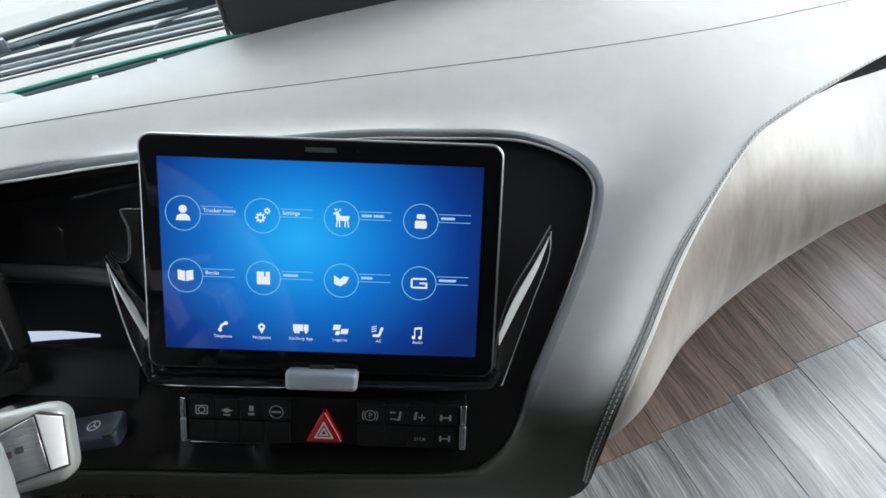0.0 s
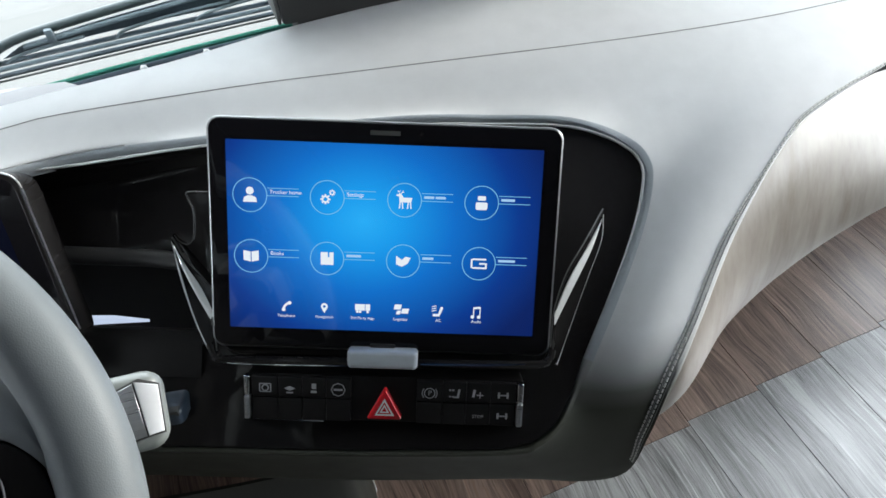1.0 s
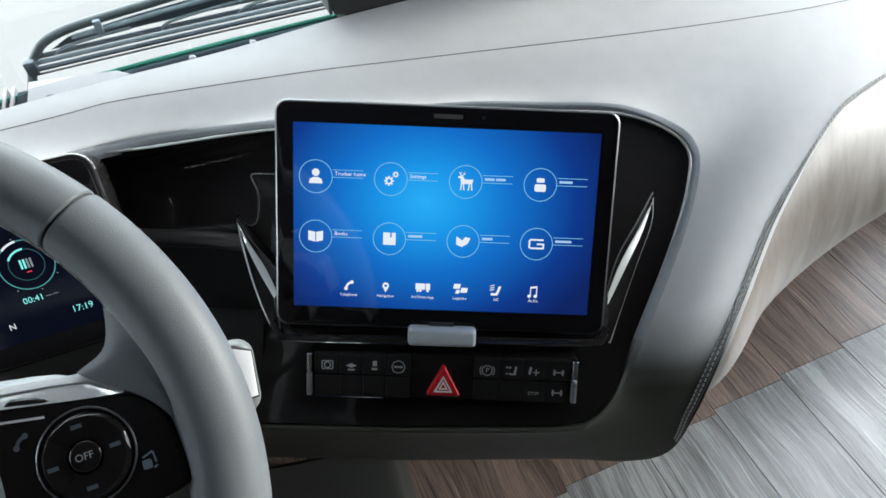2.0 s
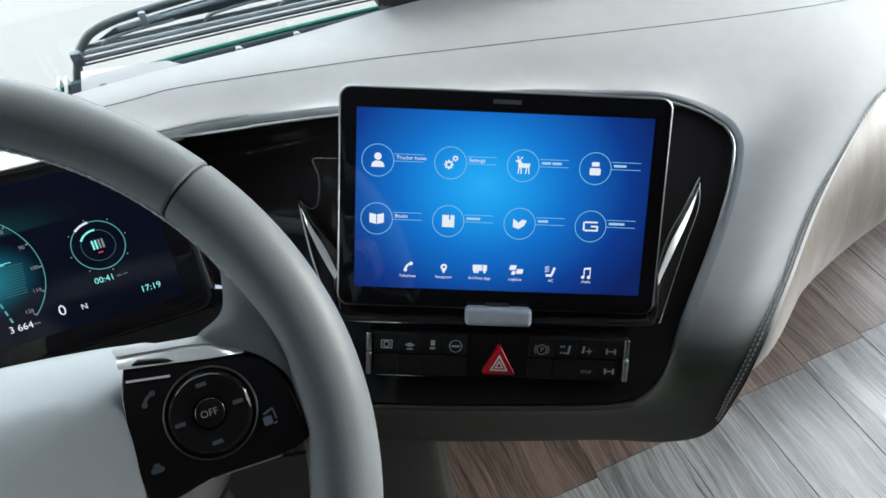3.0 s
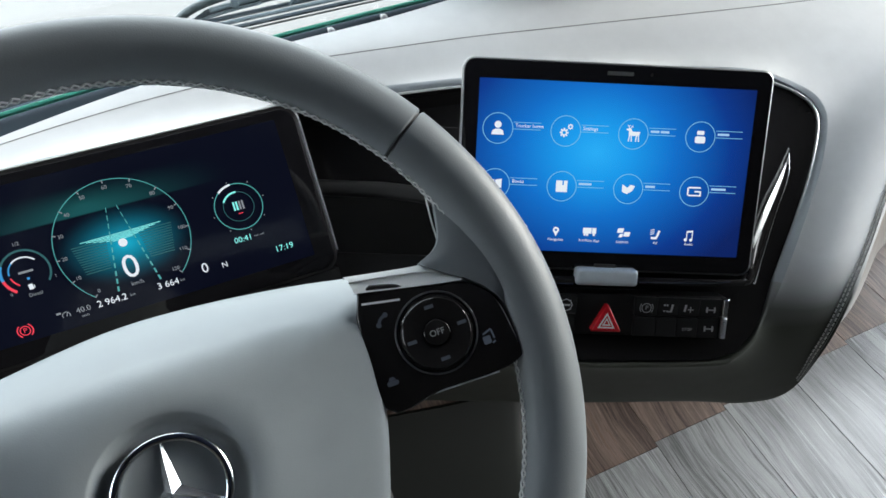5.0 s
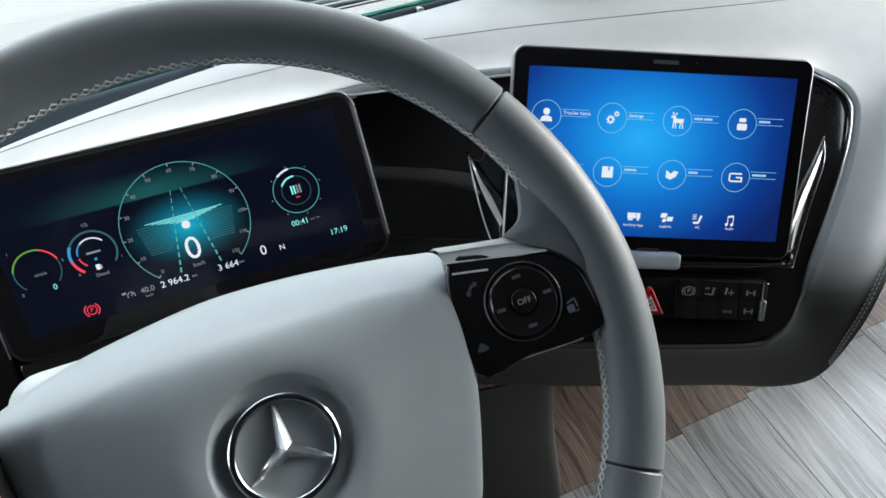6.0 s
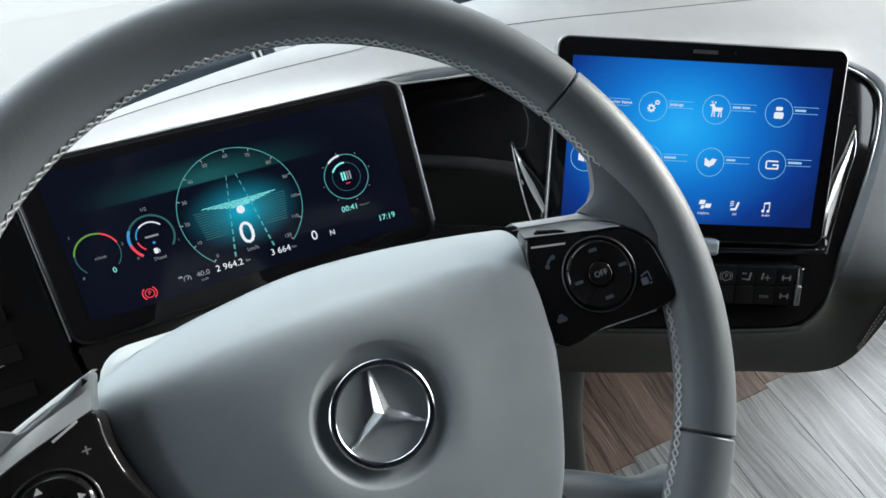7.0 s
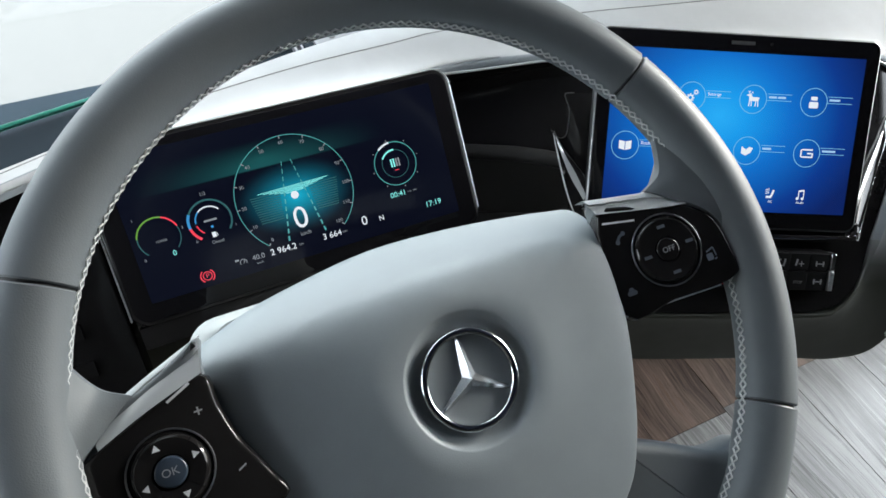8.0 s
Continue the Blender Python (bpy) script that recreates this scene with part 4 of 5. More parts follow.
for k in range(13):
    a = radians(228 - 276 * k / 12)
    gauge("speed_tick", bar(gx + math.cos(a) * (gr - 0.003), gy + math.sin(a) * (gr - 0.003), gx + math.cos(a) * gr, gy + math.sin(a) * gr, 0.0009, ZC + 0.0001), M_DIMW)
    gauge("speed_figure", writing(str(10 * k), 0.0046, gx + math.cos(a) * (gr - 0.0065), gy + math.sin(a) * (gr - 0.0065), ZC), M_DIMW)
for k in range(6):
    w, y = 0.0335 - 0.0050 * k, 0.0238 - 0.0011 * k
    gauge("horizon_ray", poly([(gx - w, y), (gx + w, y + 0.0006), (gx + w * 0.97, y + 0.0012), (gx - w * 0.97, y + 0.0006)], ZC), M_PALECY)
for k in range(12):
    y = 0.0215 - 0.0022 * k
    for s in (-1, 1):
        gauge("dim_ray", bar(gx + s * (0.013 + 0.0003 * k), y, gx + s * (0.041 - 0.0004 * k), y, 0.0007, ZC - 0.0001), M_DIM)
for s in (-1, 1):
    for k in range(11):
        y0, y1 = 0.048 - 0.0068 * k, 0.048 - 0.0068 * k - 0.0044
        f = lambda y: gx + s * (0.0035 + (0.052 - y) * 0.185)
        gauge("road_dash", bar(f(y0), y0, f(y1), y1, 0.0006 + 0.0001 * k, ZC + 0.0002), M_TEAL)
gauge("vehicle_dot", disc(gx - 0.001, 0.0155, 0.0036, ZC + 0.0003), M_ICON)
gauge("speed_value", writing("0", 0.029, gx - 0.0017, -0.0070, ZC + 0.0003), M_ICON)
for words, size, x, y, mt in (("km/h", 0.0052, -0.1015, -0.0215, M_DIMW), ("2 964.2", 0.0082, -0.1255, -0.0305, M_ICON), ("km", 0.0036, -0.1085, -0.0305, M_DIMW),
                              ("3 664", 0.0082, -0.0785, -0.0305, M_ICON), ("km", 0.0036, -0.066, -0.0305, M_DIMW), ("0", 0.0125, -0.045, -0.0265, M_ICON),
                              ("N", 0.0070, -0.028, -0.0285, M_ICON), ("00:41", 0.0074, -0.0055, -0.0105, M_PALECY), ("max. min", 0.0026, 0.009, -0.0105, M_DIMW),
                              ("17:19", 0.0078, 0.0270, -0.0285, M_PALECY), ("40.0", 0.0068, -0.149, -0.0305, M_DIMW), ("km/h", 0.0030, -0.149, -0.036, M_DIMW),
                              ("0", 0.0068, -0.2155, -0.006, M_PALECY), ("n/min", 0.0042, -0.2225, 0.0075, M_DIMW), ("Diesel", 0.0042, -0.178, -0.0065, M_DIMW),
                              ("1/2", 0.0044, -0.1785, 0.0375, M_DIMW), ("1", 0.0036, -0.240, 0.030, M_DIMW), ("2", 0.0036, -0.203, 0.014, M_DIMW),
                              ("0", 0.0036, -0.240, -0.006, M_DIMW), ("0", 0.0036, -0.195, -0.002, M_DIMW), ("1", 0.0036, -0.159, 0.004, M_DIMW)):
    gauge("figures", writing(words, size, x, y, ZC + 0.0002), mt)
cx, cy = -0.2235, 0.0105
gauge("rev_arc", arc(0.0172, 0.0186, 20, 70, ZC, cx, cy, 16), M_REDL)
gauge("rev_arc", arc(0.0172, 0.0186, 70, 170, ZC, cx, cy, 24), M_GREENL)
gauge("rev_arc", arc(0.0172, 0.0182, 170, 225, ZC, cx, cy, 16), M_DIM)
gauge("rev_arc", arc(0.0172, 0.0180, -45, 20, ZC, cx, cy, 12), M_DIM)
cx, cy = -0.179, 0.0135
gauge("fuel_arc", arc(0.0175, 0.0192, -40, 150, ZC, cx, cy, 40), M_DIM)
gauge("fuel_arc", arc(0.0172, 0.0196, 150, 190, ZC, cx, cy, 16), M_BLUEL)
gauge("fuel_arc", arc(0.0172, 0.0196, 190, 232, ZC, cx, cy, 16), M_REDL)
gauge("fuel_arc", arc(0.0118, 0.0130, 40, 130, ZC, cx, cy, 20), M_ICON)
gauge("fuel_arc", arc(0.0118, 0.0130, 130, 180, ZC, cx, cy, 20), M_BLUEL)
gauge("fuel_arc", arc(0.0118, 0.0130, 190, 232, ZC, cx, cy, 12), M_REDL)
gauge("additive_label", poly([(cx - 0.0056, cy - 0.0008), (cx + 0.0056, cy - 0.0008), (cx + 0.0056, cy + 0.0010), (cx - 0.0056, cy + 0.0010)], ZC), M_DIMW)
gauge("pump_sign", bar(cx + 0.0022, cy - 0.0118, cx + 0.0022, cy - 0.0150, 0.0005, ZC, poly(rrect(cx - 0.0022, cy - 0.0155, cx + 0.0013, cy - 0.0108, 0.0006, 2), ZC)), M_ICON)
gauge("pump_sign", poly(rrect(cx - 0.0011, cy - 0.0070, cx + 0.0011, cy - 0.0048, 0.0006, 2), ZC), M_BLUEL)
cx, cy = -0.0005, 0.0190
gauge("ratio_ring", arc(0.0205, 0.0213, 0, 360, ZC, cx, cy, 60), M_TEAL)
gauge("ratio_ring", arc(0.0130, 0.0136, 0, 360, ZC, cx, cy, 40), M_DIM)
gauge("ratio_arc", arc(0.0200, 0.0218, 95, 130, ZC + 0.0001, cx, cy, 12), M_ICON)
gauge("ratio_arc", arc(0.0126, 0.0142, 85, 150, ZC + 0.0001, cx, cy, 16), M_PALECY)
for k in range(8):
    a = radians(45 * k + 10)
    gauge("ratio_dot", disc(cx + 0.0235 * math.cos(a), cy + 0.0235 * math.sin(a), 0.0006, ZC, 8), M_DIMW)
for k, mt in ((0, M_PALECY), (1, M_PALECY), (2, M_DIMW), (3, M_DIMW)):
    gauge("ratio_bar", bar(cx - 0.004 + 0.0026 * k, cy - 0.003, cx - 0.004 + 0.0026 * k, cy + 0.005, 0.0016, ZC), mt)
gauge("ratio_mark", bar(cx - 0.002, cy - 0.0062, cx + 0.002, cy - 0.0062, 0.0008, ZC), M_REDL)
pk = arc(0.0034, 0.0042, 0, 360, ZC, -0.196, -0.034, 24)
arc(0.0054, 0.0064, 125, 235, ZC, -0.196, -0.034, 12, pk)
arc(0.0054, 0.0064, -55, 55, ZC, -0.196, -0.034, 12, pk)
gauge("parking_brake_lamp", pk, M_REDL)
gauge("parking_brake_lamp", writing("P", 0.0058, -0.196, -0.034, ZC), M_REDL)
cc = arc(0.0026, 0.0033, -30, 210, ZC, -0.163, -0.0315, 20)
bar(-0.163, -0.0325, -0.1615, -0.0295, 0.0007, ZC, cc)
bar(-0.170, -0.0285, -0.1665, -0.0285, 0.0018, ZC, cc)
gauge("cruise_sign", cc, M_DIMW)

# panel to the driver's left with its vent slots
lp = thing("side_vent_panel", "glossy black panel with vent slots beside instruments", "vent panel", MC @ pose(-0.41, -0.02, -0.02))
part("panel", slab(rrect(-0.16, -0.13, 0.136, 0.115, 0.015), -0.03, 0.0, 0.004), M_GLOSS, lp)
for k in range(3):
    part("vent_slat", box(-0.10, -0.075 + 0.035 * k, -0.002, 0.10, -0.060 + 0.035 * k, 0.006, 0.002), M_GLOSS, lp)
part("vent_trim", tube([(0.052, -0.048, 0.004), (0.085, -0.040, 0.004)], 0.0012, 6), M_CHROME, lp, "short silver vent tab")

# ---------------------------------------------------------------- steering wheel
wh = thing("steering_wheel", "grey leather steering wheel with cross-stitched rim", "steering wheel", MW)
RR, RA, RB = 0.2086, 0.0185, 0.0165


def ring_point(a, b, k=1.0):
    """Round the rim at angle a, round its section at angle b."""
    r = RR + RA * k * math.cos(b)
    return Vector((r * math.cos(a), r * math.sin(a), RB * k * math.sin(b)))


def rim_piece(a0, a1, label):
    n = max(6, int(abs(a1 - a0) / 2.5))
    sect = 28
    gap = 0.22
    angles = [a0 + gap, a0 + gap + 0.25] + [a0 + (a1 - a0) * k / n for k in range(1, n)] + [a1 - gap - 0.25, a1 - gap]
    rows = []
    for i, a in enumerate(angles):
        k = 0.955 if i in (0, len(angles) - 1) else 1.0
        grip = 1 + 0.05 * math.exp(-((a - 8) / 16) ** 2) + 0.05 * math.exp(-((a - 172) / 16) ** 2)
        rows.append([ring_point(radians(a), b * math.tau / sect, k * grip) for b in range(sect)])
    bm = sheet(rows, closed=True)
    bm.faces.new([v for v in bm.verts][:sect])
    bm.faces.new([v for v in bm.verts][-sect:])
    part("rim_section", bm, M_RIM, wh, label)


rim_piece(36.0, 153.5, "smooth grey leather rim section")
rim_piece(-30.0, 36.0, "fine-grained grey leather rim section")
rim_piece(153.5, 213.0, "fine-grained grey leather rim section")
rim_piece(213.0, 330.0, "smooth grey leather rim section")
part("rim_core", sheet([[ring_point(radians(a), b * math.tau / 12, 0.90) for b in range(12)] for a in range(0, 361, 4)], closed=True), M_SEAM, wh, "dark core in the rim joints")
cross = bmesh.new()
for k in range(210):
    a0, a1 = k * math.tau / 210, (k + 1) * math.tau / 210
    for s in (0, 1):
        p = [ring_point(a, b, 1.02) for a, b in ((a0, radians(184 if s else 168)), ((a0 + a1) / 2, radians(176)), (a1, radians(168 if s else 184)))]
        tube(p, 0.00062, 4, bm=cross)
tagged(part("cross_stitching", cross, M_TWINE, wh, "pale cross stitching on the inner rim"), kind="stuff")

HUB = [(0.1222, 0.0534), (0.1071, 0.0587), (0.0779, 0.0636), (0.0387, 0.0682), (-0.0007, 0.0703), (-0.0305, 0.0690), (-0.0664, 0.0633), (-0.0967, 0.0570), (-0.1220, 0.0477), (-0.1347, 0.0408), (-0.1333, 0.0261), (-0.1246, -0.0061), (-0.1134, -0.0405), (-0.0971, -0.0812), (-0.0734, -0.1167), (-0.0364, -0.1385), (0.0022, -0.1427), (0.0423, -0.1368), (0.0737, -0.1169), (0.0891, -0.0924), (0.0990, -0.0663), (0.1092, -0.0324), (0.1160, 0.0011), (0.1191, 0.0322)]
loop = [Vector((p.x, p.y, 0)) for p in catmull([(x, y, 0) for x, y in HUB], 5, closed=True)]
C0 = Vector((0, -0.022, 0))


def hub_ring(s, z):
    out = []
    for p in loop:
        q = C0 + (p - C0) * s
        fall = 1.6 * 0.0048 * math.log1p(math.exp((q.y - 0.032) / 0.0048))
        crown = (0.011 if q.x > 0 else 0.021) * (q.x / 0.12) ** 2 + 0.006 * (min(q.y + 0.02, 0) / 0.11) ** 2
        out.append((q.x, q.y, z - fall - crown))
    return out


def hub_circle(r, z):
    return [(C0.x + (p - C0).normalized().x * r, C0.y + (p - C0).normalized().y * r, z) for p in loop]


def hub_blend(f, s, r, z):
    return [tuple(Vector(a).lerp(Vector(b), f)) for a, b in zip(hub_ring(s, z), hub_circle(r, z))]


hb = sheet([hub_ring(0.985, -0.06), hub_ring(1.0, -0.03), hub_ring(1.0, -0.002), hub_ring(0.996, 0.0022), hub_ring(0.986, 0.0048), hub_ring(0.972, 0.0060), hub_ring(0.95, 0.0066), hub_ring(0.92, 0.0070), hub_ring(0.88, 0.0072), hub_ring(0.84, 0.0073), hub_ring(0.80, 0.0073), hub_ring(0.75, 0.0072), hub_ring(0.70, 0.0071),
            hub_blend(0.3, 0.63, 0.06, 0.006), hub_blend(0.65, 0.5, 0.048, 0.0065), hub_circle(0.0385, 0.0065), hub_circle(0.0372, 0.0060), hub_circle(0.0345, 0.0030), hub_circle(0.0310, 0.0018), hub_circle(0.0285, 0.0015), hub_circle(0.012, 0.0012)], closed=True)
hub = part("hub_cover", hb, M_HUB, wh, "pale grey padded hub cover")
part("emblem_ring", tube([(0.0262 * math.cos(a * math.tau / 48), -0.022 + 0.0262 * math.sin(a * math.tau / 48), 0.0042) for a in range(48)], 0.0024, 10, closed=True), M_CHROME, hub, "chrome emblem ring")
part("emblem_disc", slab([(0.025 * math.cos(a * math.tau / 40), -0.022 + 0.025 * math.sin(a * math.tau / 40)) for a in range(40)], 0.0012, 0.0026), M_HUB, hub, "slate emblem ground")
star = bmesh.new()
for a in (90, 210, 330):
    d, s = Vector((math.cos(radians(a)), math.sin(radians(a)), 0)), Vector((-math.sin(radians(a)), math.cos(radians(a)), 0))
    o = Vector((0, -0.022, 0.003))
    tip, top = o + d * 0.0255, o + Vector((0, 0, 0.0042))
    l, r = o + (d + s * 1.73) * 0.0023, o + (d - s * 1.73) * 0.0023
    ridge = tip + Vector((0, 0, 0.0006))
    vs = [star.verts.new(p) for p in (top, l, tip + s * 0.0006, ridge, tip - s * 0.0006, r)]
    star.faces.new((vs[0], vs[1], vs[2], vs[3]))
    star.faces.new((vs[0], vs[3], vs[4], vs[5]))
part("emblem_spokes", star, M_EMBLEM, hub, "three chrome emblem arms", smooth=False)


def spoke_strip(near, far, lean, drop, low, n=5):
    """A strip along the spoke between two edges, its far edge dropped."""
    rows = []
    for a, b in zip(catmull([(x, y, -0.0015 + max(0, x - 0.115) * lean) for x, y in near], n), catmull([(x, y, -0.0015 + max(0, x - 0.115) * lean) for x, y in far], n)):
        b = b - Vector((0, 0, drop))
        rows.append([a - Vector((0, 0, low)), a, a.lerp(b, 0.5) + Vector((0, 0, drop * 0.10)), b, b - Vector((0, 0, low))])
    return sheet(rows)


def spoke_flare(tips, mids, angles, turns):
    """Leather that runs from the crest of the rim down into the spoke."""
    rows = []
    for a, bs, m, t in zip(angles, turns, mids, tips):
        rows.append([ring_point(radians(a + da), radians(b), k) for b, k, da in zip(bs, (0.985, 1.003, 1.004), (0, -0.6, -1.6) if a < 90 else (0, 0.6, 1.6))] + [Vector(m), Vector(t)])
    rings = [r + [p - Vector((0, 0, 0.005)) for p in reversed(r)] for r in loft(rows, 6, 6)]
    bm = sheet(rings, closed=True)
    vs = [v for v in bm.verts]
    n = len(rings[0])
    for k in range(n // 2 - 1):
        for o in (0, len(vs) - n):
            bm.faces.new((vs[o + k], vs[o + k + 1], vs[o + n - 2 - k], vs[o + n - 1 - k]))
    return bm


def pad(side, outline, body, near, far, top, dial, dial_r):
    sink = pose(0, 0, -0.012)
    tip = pose(0.115, 0, -0.012, 0, -8.8, 0) @ pose(-0.115, 0, 0) if side > 0 else sink      # the pad leans up towards the rim
    sp = part("spoke", slab(flat_loop(body), -0.006, 0.0055, 0.004, steps=4), M_RIM, wh, "grey leather wheel spoke", at=sink)
    lean, drop = (0.1535, 0.0052) if side > 0 else (0.0, 0.0085)
    part("spoke_trim", spoke_strip(near, far, lean, drop, 0.006), M_BLADE, sp, "bright polished spoke trim", at=pose(0, 0, 0.012))
    # same leather as the spoke, coloured paler to look lit from the front
    part("spoke_top", spoke_strip(far, top, lean - 0.03, 0.0035, 0.010), M_SPOKELIT, sp, "leather along the spoke top, coloured paler as if lit", at=pose(0, 0, (0.0144 if side > 0 else 0.0126) - drop))
    pd = part("button_pad", slab(flat_loop(outline), -0.006, 0.0100, 0.002), M_GLOSS, wh, "glossy black button pad", at=tip)
    dx, dy = dial
    part("pad_line", tube([(x, y, 0.0082) for x, y in outline[-3:]], 0.0009, 6), M_SILVER, pd, "thin silver lower edge")
    part("dial_ring", tube([(dx + dial_r * math.cos(a * math.tau / 40), dy + dial_r * math.sin(a * math.tau / 40), 0.0102) for a in range(40)], 0.0005, 8, closed=True), M_TABEDGE, pd, "thin metal dial ring")
    for k in range(4):
        a0 = 45 + 90 * k + 0.8
        rows = [arc_row(dx, dy, r, a0, a0 + 88.4, z) for r, z in ((0.0083, 0.0095), (0.0085, 0.0116), (dial_r - 0.004, 0.0122), (dial_r - 0.0022, 0.0108), (dial_r - 0.0018, 0.0095))]
        part("dial_key", sheet(rows), M_GLOSS, pd, "satin black dial key")
    part("dial_button", slab([(dx + 0.0076 * math.cos(a * math.tau / 28), dy + 0.0076 * math.sin(a * math.tau / 28)) for a in range(28)], 0.0095, 0.0124, 0.0012), M_KEY if side < 0 else M_GLOSS, pd, "round centre button")
    return pd


def arc_row(cx, cy, r, a0, a1, z, n=12):
    return [(cx + r * math.cos(radians(a0 + (a1 - a0) * k / n)), cy + r * math.sin(radians(a0 + (a1 - a0) * k / n)), z) for k in range(n + 1)]


ZP = 0.0128
right = pad(1, [(0.1159, 0.0422), (0.1558, 0.0339), (0.1726, 0.0311), (0.1834, 0.0242), (0.1903, 0.0143), (0.1934, -0.0026), (0.1940, -0.0167), (0.1910, -0.0211), (0.1780, -0.0239), (0.1450, -0.0231), (0.1115, -0.0225)],
            [(0.1165, 0.0464), (0.1357, 0.0453), (0.1519, 0.0443), (0.1623, 0.0472), (0.1697, 0.0525), (0.1762, 0.0597), (0.1826, 0.0664), (0.1921, 0.0625), (0.2047, 0.0451), (0.2088, 0.0306), (0.2109, -0.0178), (0.2035, -0.0237), (0.1578, -0.0191), (0.1194, -0.0164)],
            [(0.1130, 0.0428), (0.1358, 0.0381), (0.1558, 0.0340), (0.1726, 0.0312)], [(0.1125, 0.0500), (0.1358, 0.0462), (0.1545, 0.0425), (0.1740, 0.0345)],
            [(0.1107, 0.0540), (0.1366, 0.0497), (0.1545, 0.0472), (0.1690, 0.0470)], (0.1512, 0.0079), 0.0229)
part("spoke_flare", spoke_flare([(0.1530, 0.0478, -0.0010), (0.1560, 0.0450, 0.0014), (0.1640, 0.0385, 0.0046), (0.1800, 0.0270, 0.0086), (0.1900, 0.0130, 0.0086), (0.1935, -0.0020, 0.0040)],
                                [(0.1680, 0.0565, -0.0010), (0.1725, 0.0490, 0.0045), (0.1805, 0.0390, 0.0085), (0.1885, 0.0270, 0.0110), (0.1935, 0.0130, 0.0095), (0.1955, -0.0020, 0.0045)],
                                (26, 20.5, 14.5, 9, 4, -1), ((155, 166, 178), (118, 138, 158), (85, 115, 143), (75, 107, 139), (90, 118, 145), (120, 140, 160))), M_RIM, wh, "grey leather flare from rim into spoke")
MOVE = pose(0.0015, 0.0014, 0)
part("pad_mark", writing("OFF", 0.0050, 0.1497, 0.0065, ZP), M_MARK, right, at=MOVE)
mk = bar(0.115, 0.0345, 0.136, 0.0305, 0.0012, 0.0104)
part("pad_mark", mk, M_WHITE, right, "thin silver bar", at=MOVE)
ph = arc(0.0045, 0.0062, 95, 175, 0.0106, 0.126, 0.0195, 10)
disc(0.1255, 0.025, 0.0015, 0.0106, 10, ph)
disc(0.1205, 0.0205, 0.0015, 0.0106, 10, ph)
part("pad_mark", ph, M_PADMARK, right, "grey telephone symbol", at=MOVE)
fu = poly(rrect(0.1730, -0.0090, 0.1775, -0.0045, 0.0008, 2), 0.0106)
bar(0.1738, -0.0032, 0.1790, -0.0014, 0.0010, 0.0106, fu)
bar(0.1790, -0.0016, 0.1795, -0.0070, 0.0009, 0.0106, fu)
bar(0.1778, -0.0092, 0.1797, -0.0085, 0.0009, 0.0106, fu)
part("pad_mark", fu, M_PUMP, right, "pale blue pump symbol", at=MOVE)
ca = poly(rrect(0.1148, -0.0132, 0.1214, -0.0104, 0.0013, 3), 0.0106)
poly([(0.1160, -0.0103), (0.1202, -0.0103), (0.1192, -0.0085), (0.1170, -0.0085)], 0.0106, ca)
part("pad_mark", ca, M_PADMARK, right, at=MOVE)
for dx, dy in ((0.0, 0.0148), (0.0148, 0.001), (0.0, -0.0148), (-0.0148, -0.001)):
    mm = bar(0.1497 + dx - 0.0026, 0.0065 + dy, 0.1497 + dx + 0.0026, 0.0065 + dy, 0.0020, ZP)
    part("pad_mark", mm, M_PADMARK, right, at=MOVE)
left = pad(-1, [(-0.1086, -0.0440), (-0.1114, -0.0294), (-0.1215, -0.0082), (-0.1266, 0.0108), (-0.1303, 0.0286), (-0.1585, 0.0190), (-0.1820, 0.0093), (-0.1926, 0.0027), (-0.1992, -0.0117), (-0.1896, -0.0364), (-0.1511, -0.0485)],
           [(-0.1180, -0.0421), (-0.1279, 0.0007), (-0.1296, 0.0310), (-0.1274, 0.0467), (-0.1439, 0.0381), (-0.1606, 0.0303), (-0.1730, 0.0296), (-0.1823, 0.0331), (-0.1916, 0.0393), (-0.2040, 0.0444), (-0.2158, 0.0311), (-0.2191, -0.0306), (-0.1931, -0.0479), (-0.1513, -0.0527)],
           [(-0.1295, 0.0288), (-0.1585, 0.0190), (-0.1820, 0.0093)], [(-0.1280, 0.0440), (-0.1535, 0.0340), (-0.1840, 0.0195)],
           [(-0.1270, 0.0478), (-0.1525, 0.0374), (-0.1830, 0.0235)], (-0.1548, -0.0116), 0.0200)
part("spoke_flare", spoke_flare([(-0.1630, 0.0290, -0.0075), (-0.1700, 0.0235, -0.0055), (-0.1800, 0.0150, -0.0030), (-0.1900, 0.0065, -0.0015), (-0.1960, -0.0040, -0.0030)],
                                [(-0.1760, 0.0370, -0.0075), (-0.1810, 0.0310, -0.0015), (-0.1870, 0.0220, 0.0030), (-0.1930, 0.0110, 0.0040), (-0.1980, -0.0020, 0.0010)],
                                (163, 167, 171, 175, 179), ((155, 166, 178), (118, 138, 158), (85, 115, 143), (90, 118, 145), (120, 140, 160))), M_RIM, wh, "grey leather flare from rim into spoke")
MOVE = pose(-0.0023, -0.0003, 0)
part("pad_mark", writing("OK", 0.0056, -0.1525, -0.0113, ZP), M_MARK, left, at=MOVE)
for dx, dy, a in ((-0.0040, 0.0122, 90), (0.0120, 0.004, 0), (-0.0122, -0.004, 180), (0.004, -0.0122, 270)):
    tri = [(-0.152 + dx + 0.0022 * math.cos(radians(a + k)), -0.011 + dy + 0.0022 * math.sin(radians(a + k))) for k in (0, 120, 240)]
    part("pad_mark", poly(tri, ZP), M_WHITE, left, "white arrow", at=MOVE)
part("pad_mark", bar(-0.146, 0.0205, -0.134, 0.0262, 0.0013, 0.0104), M_WHITE, left, "thin silver bar", at=MOVE)
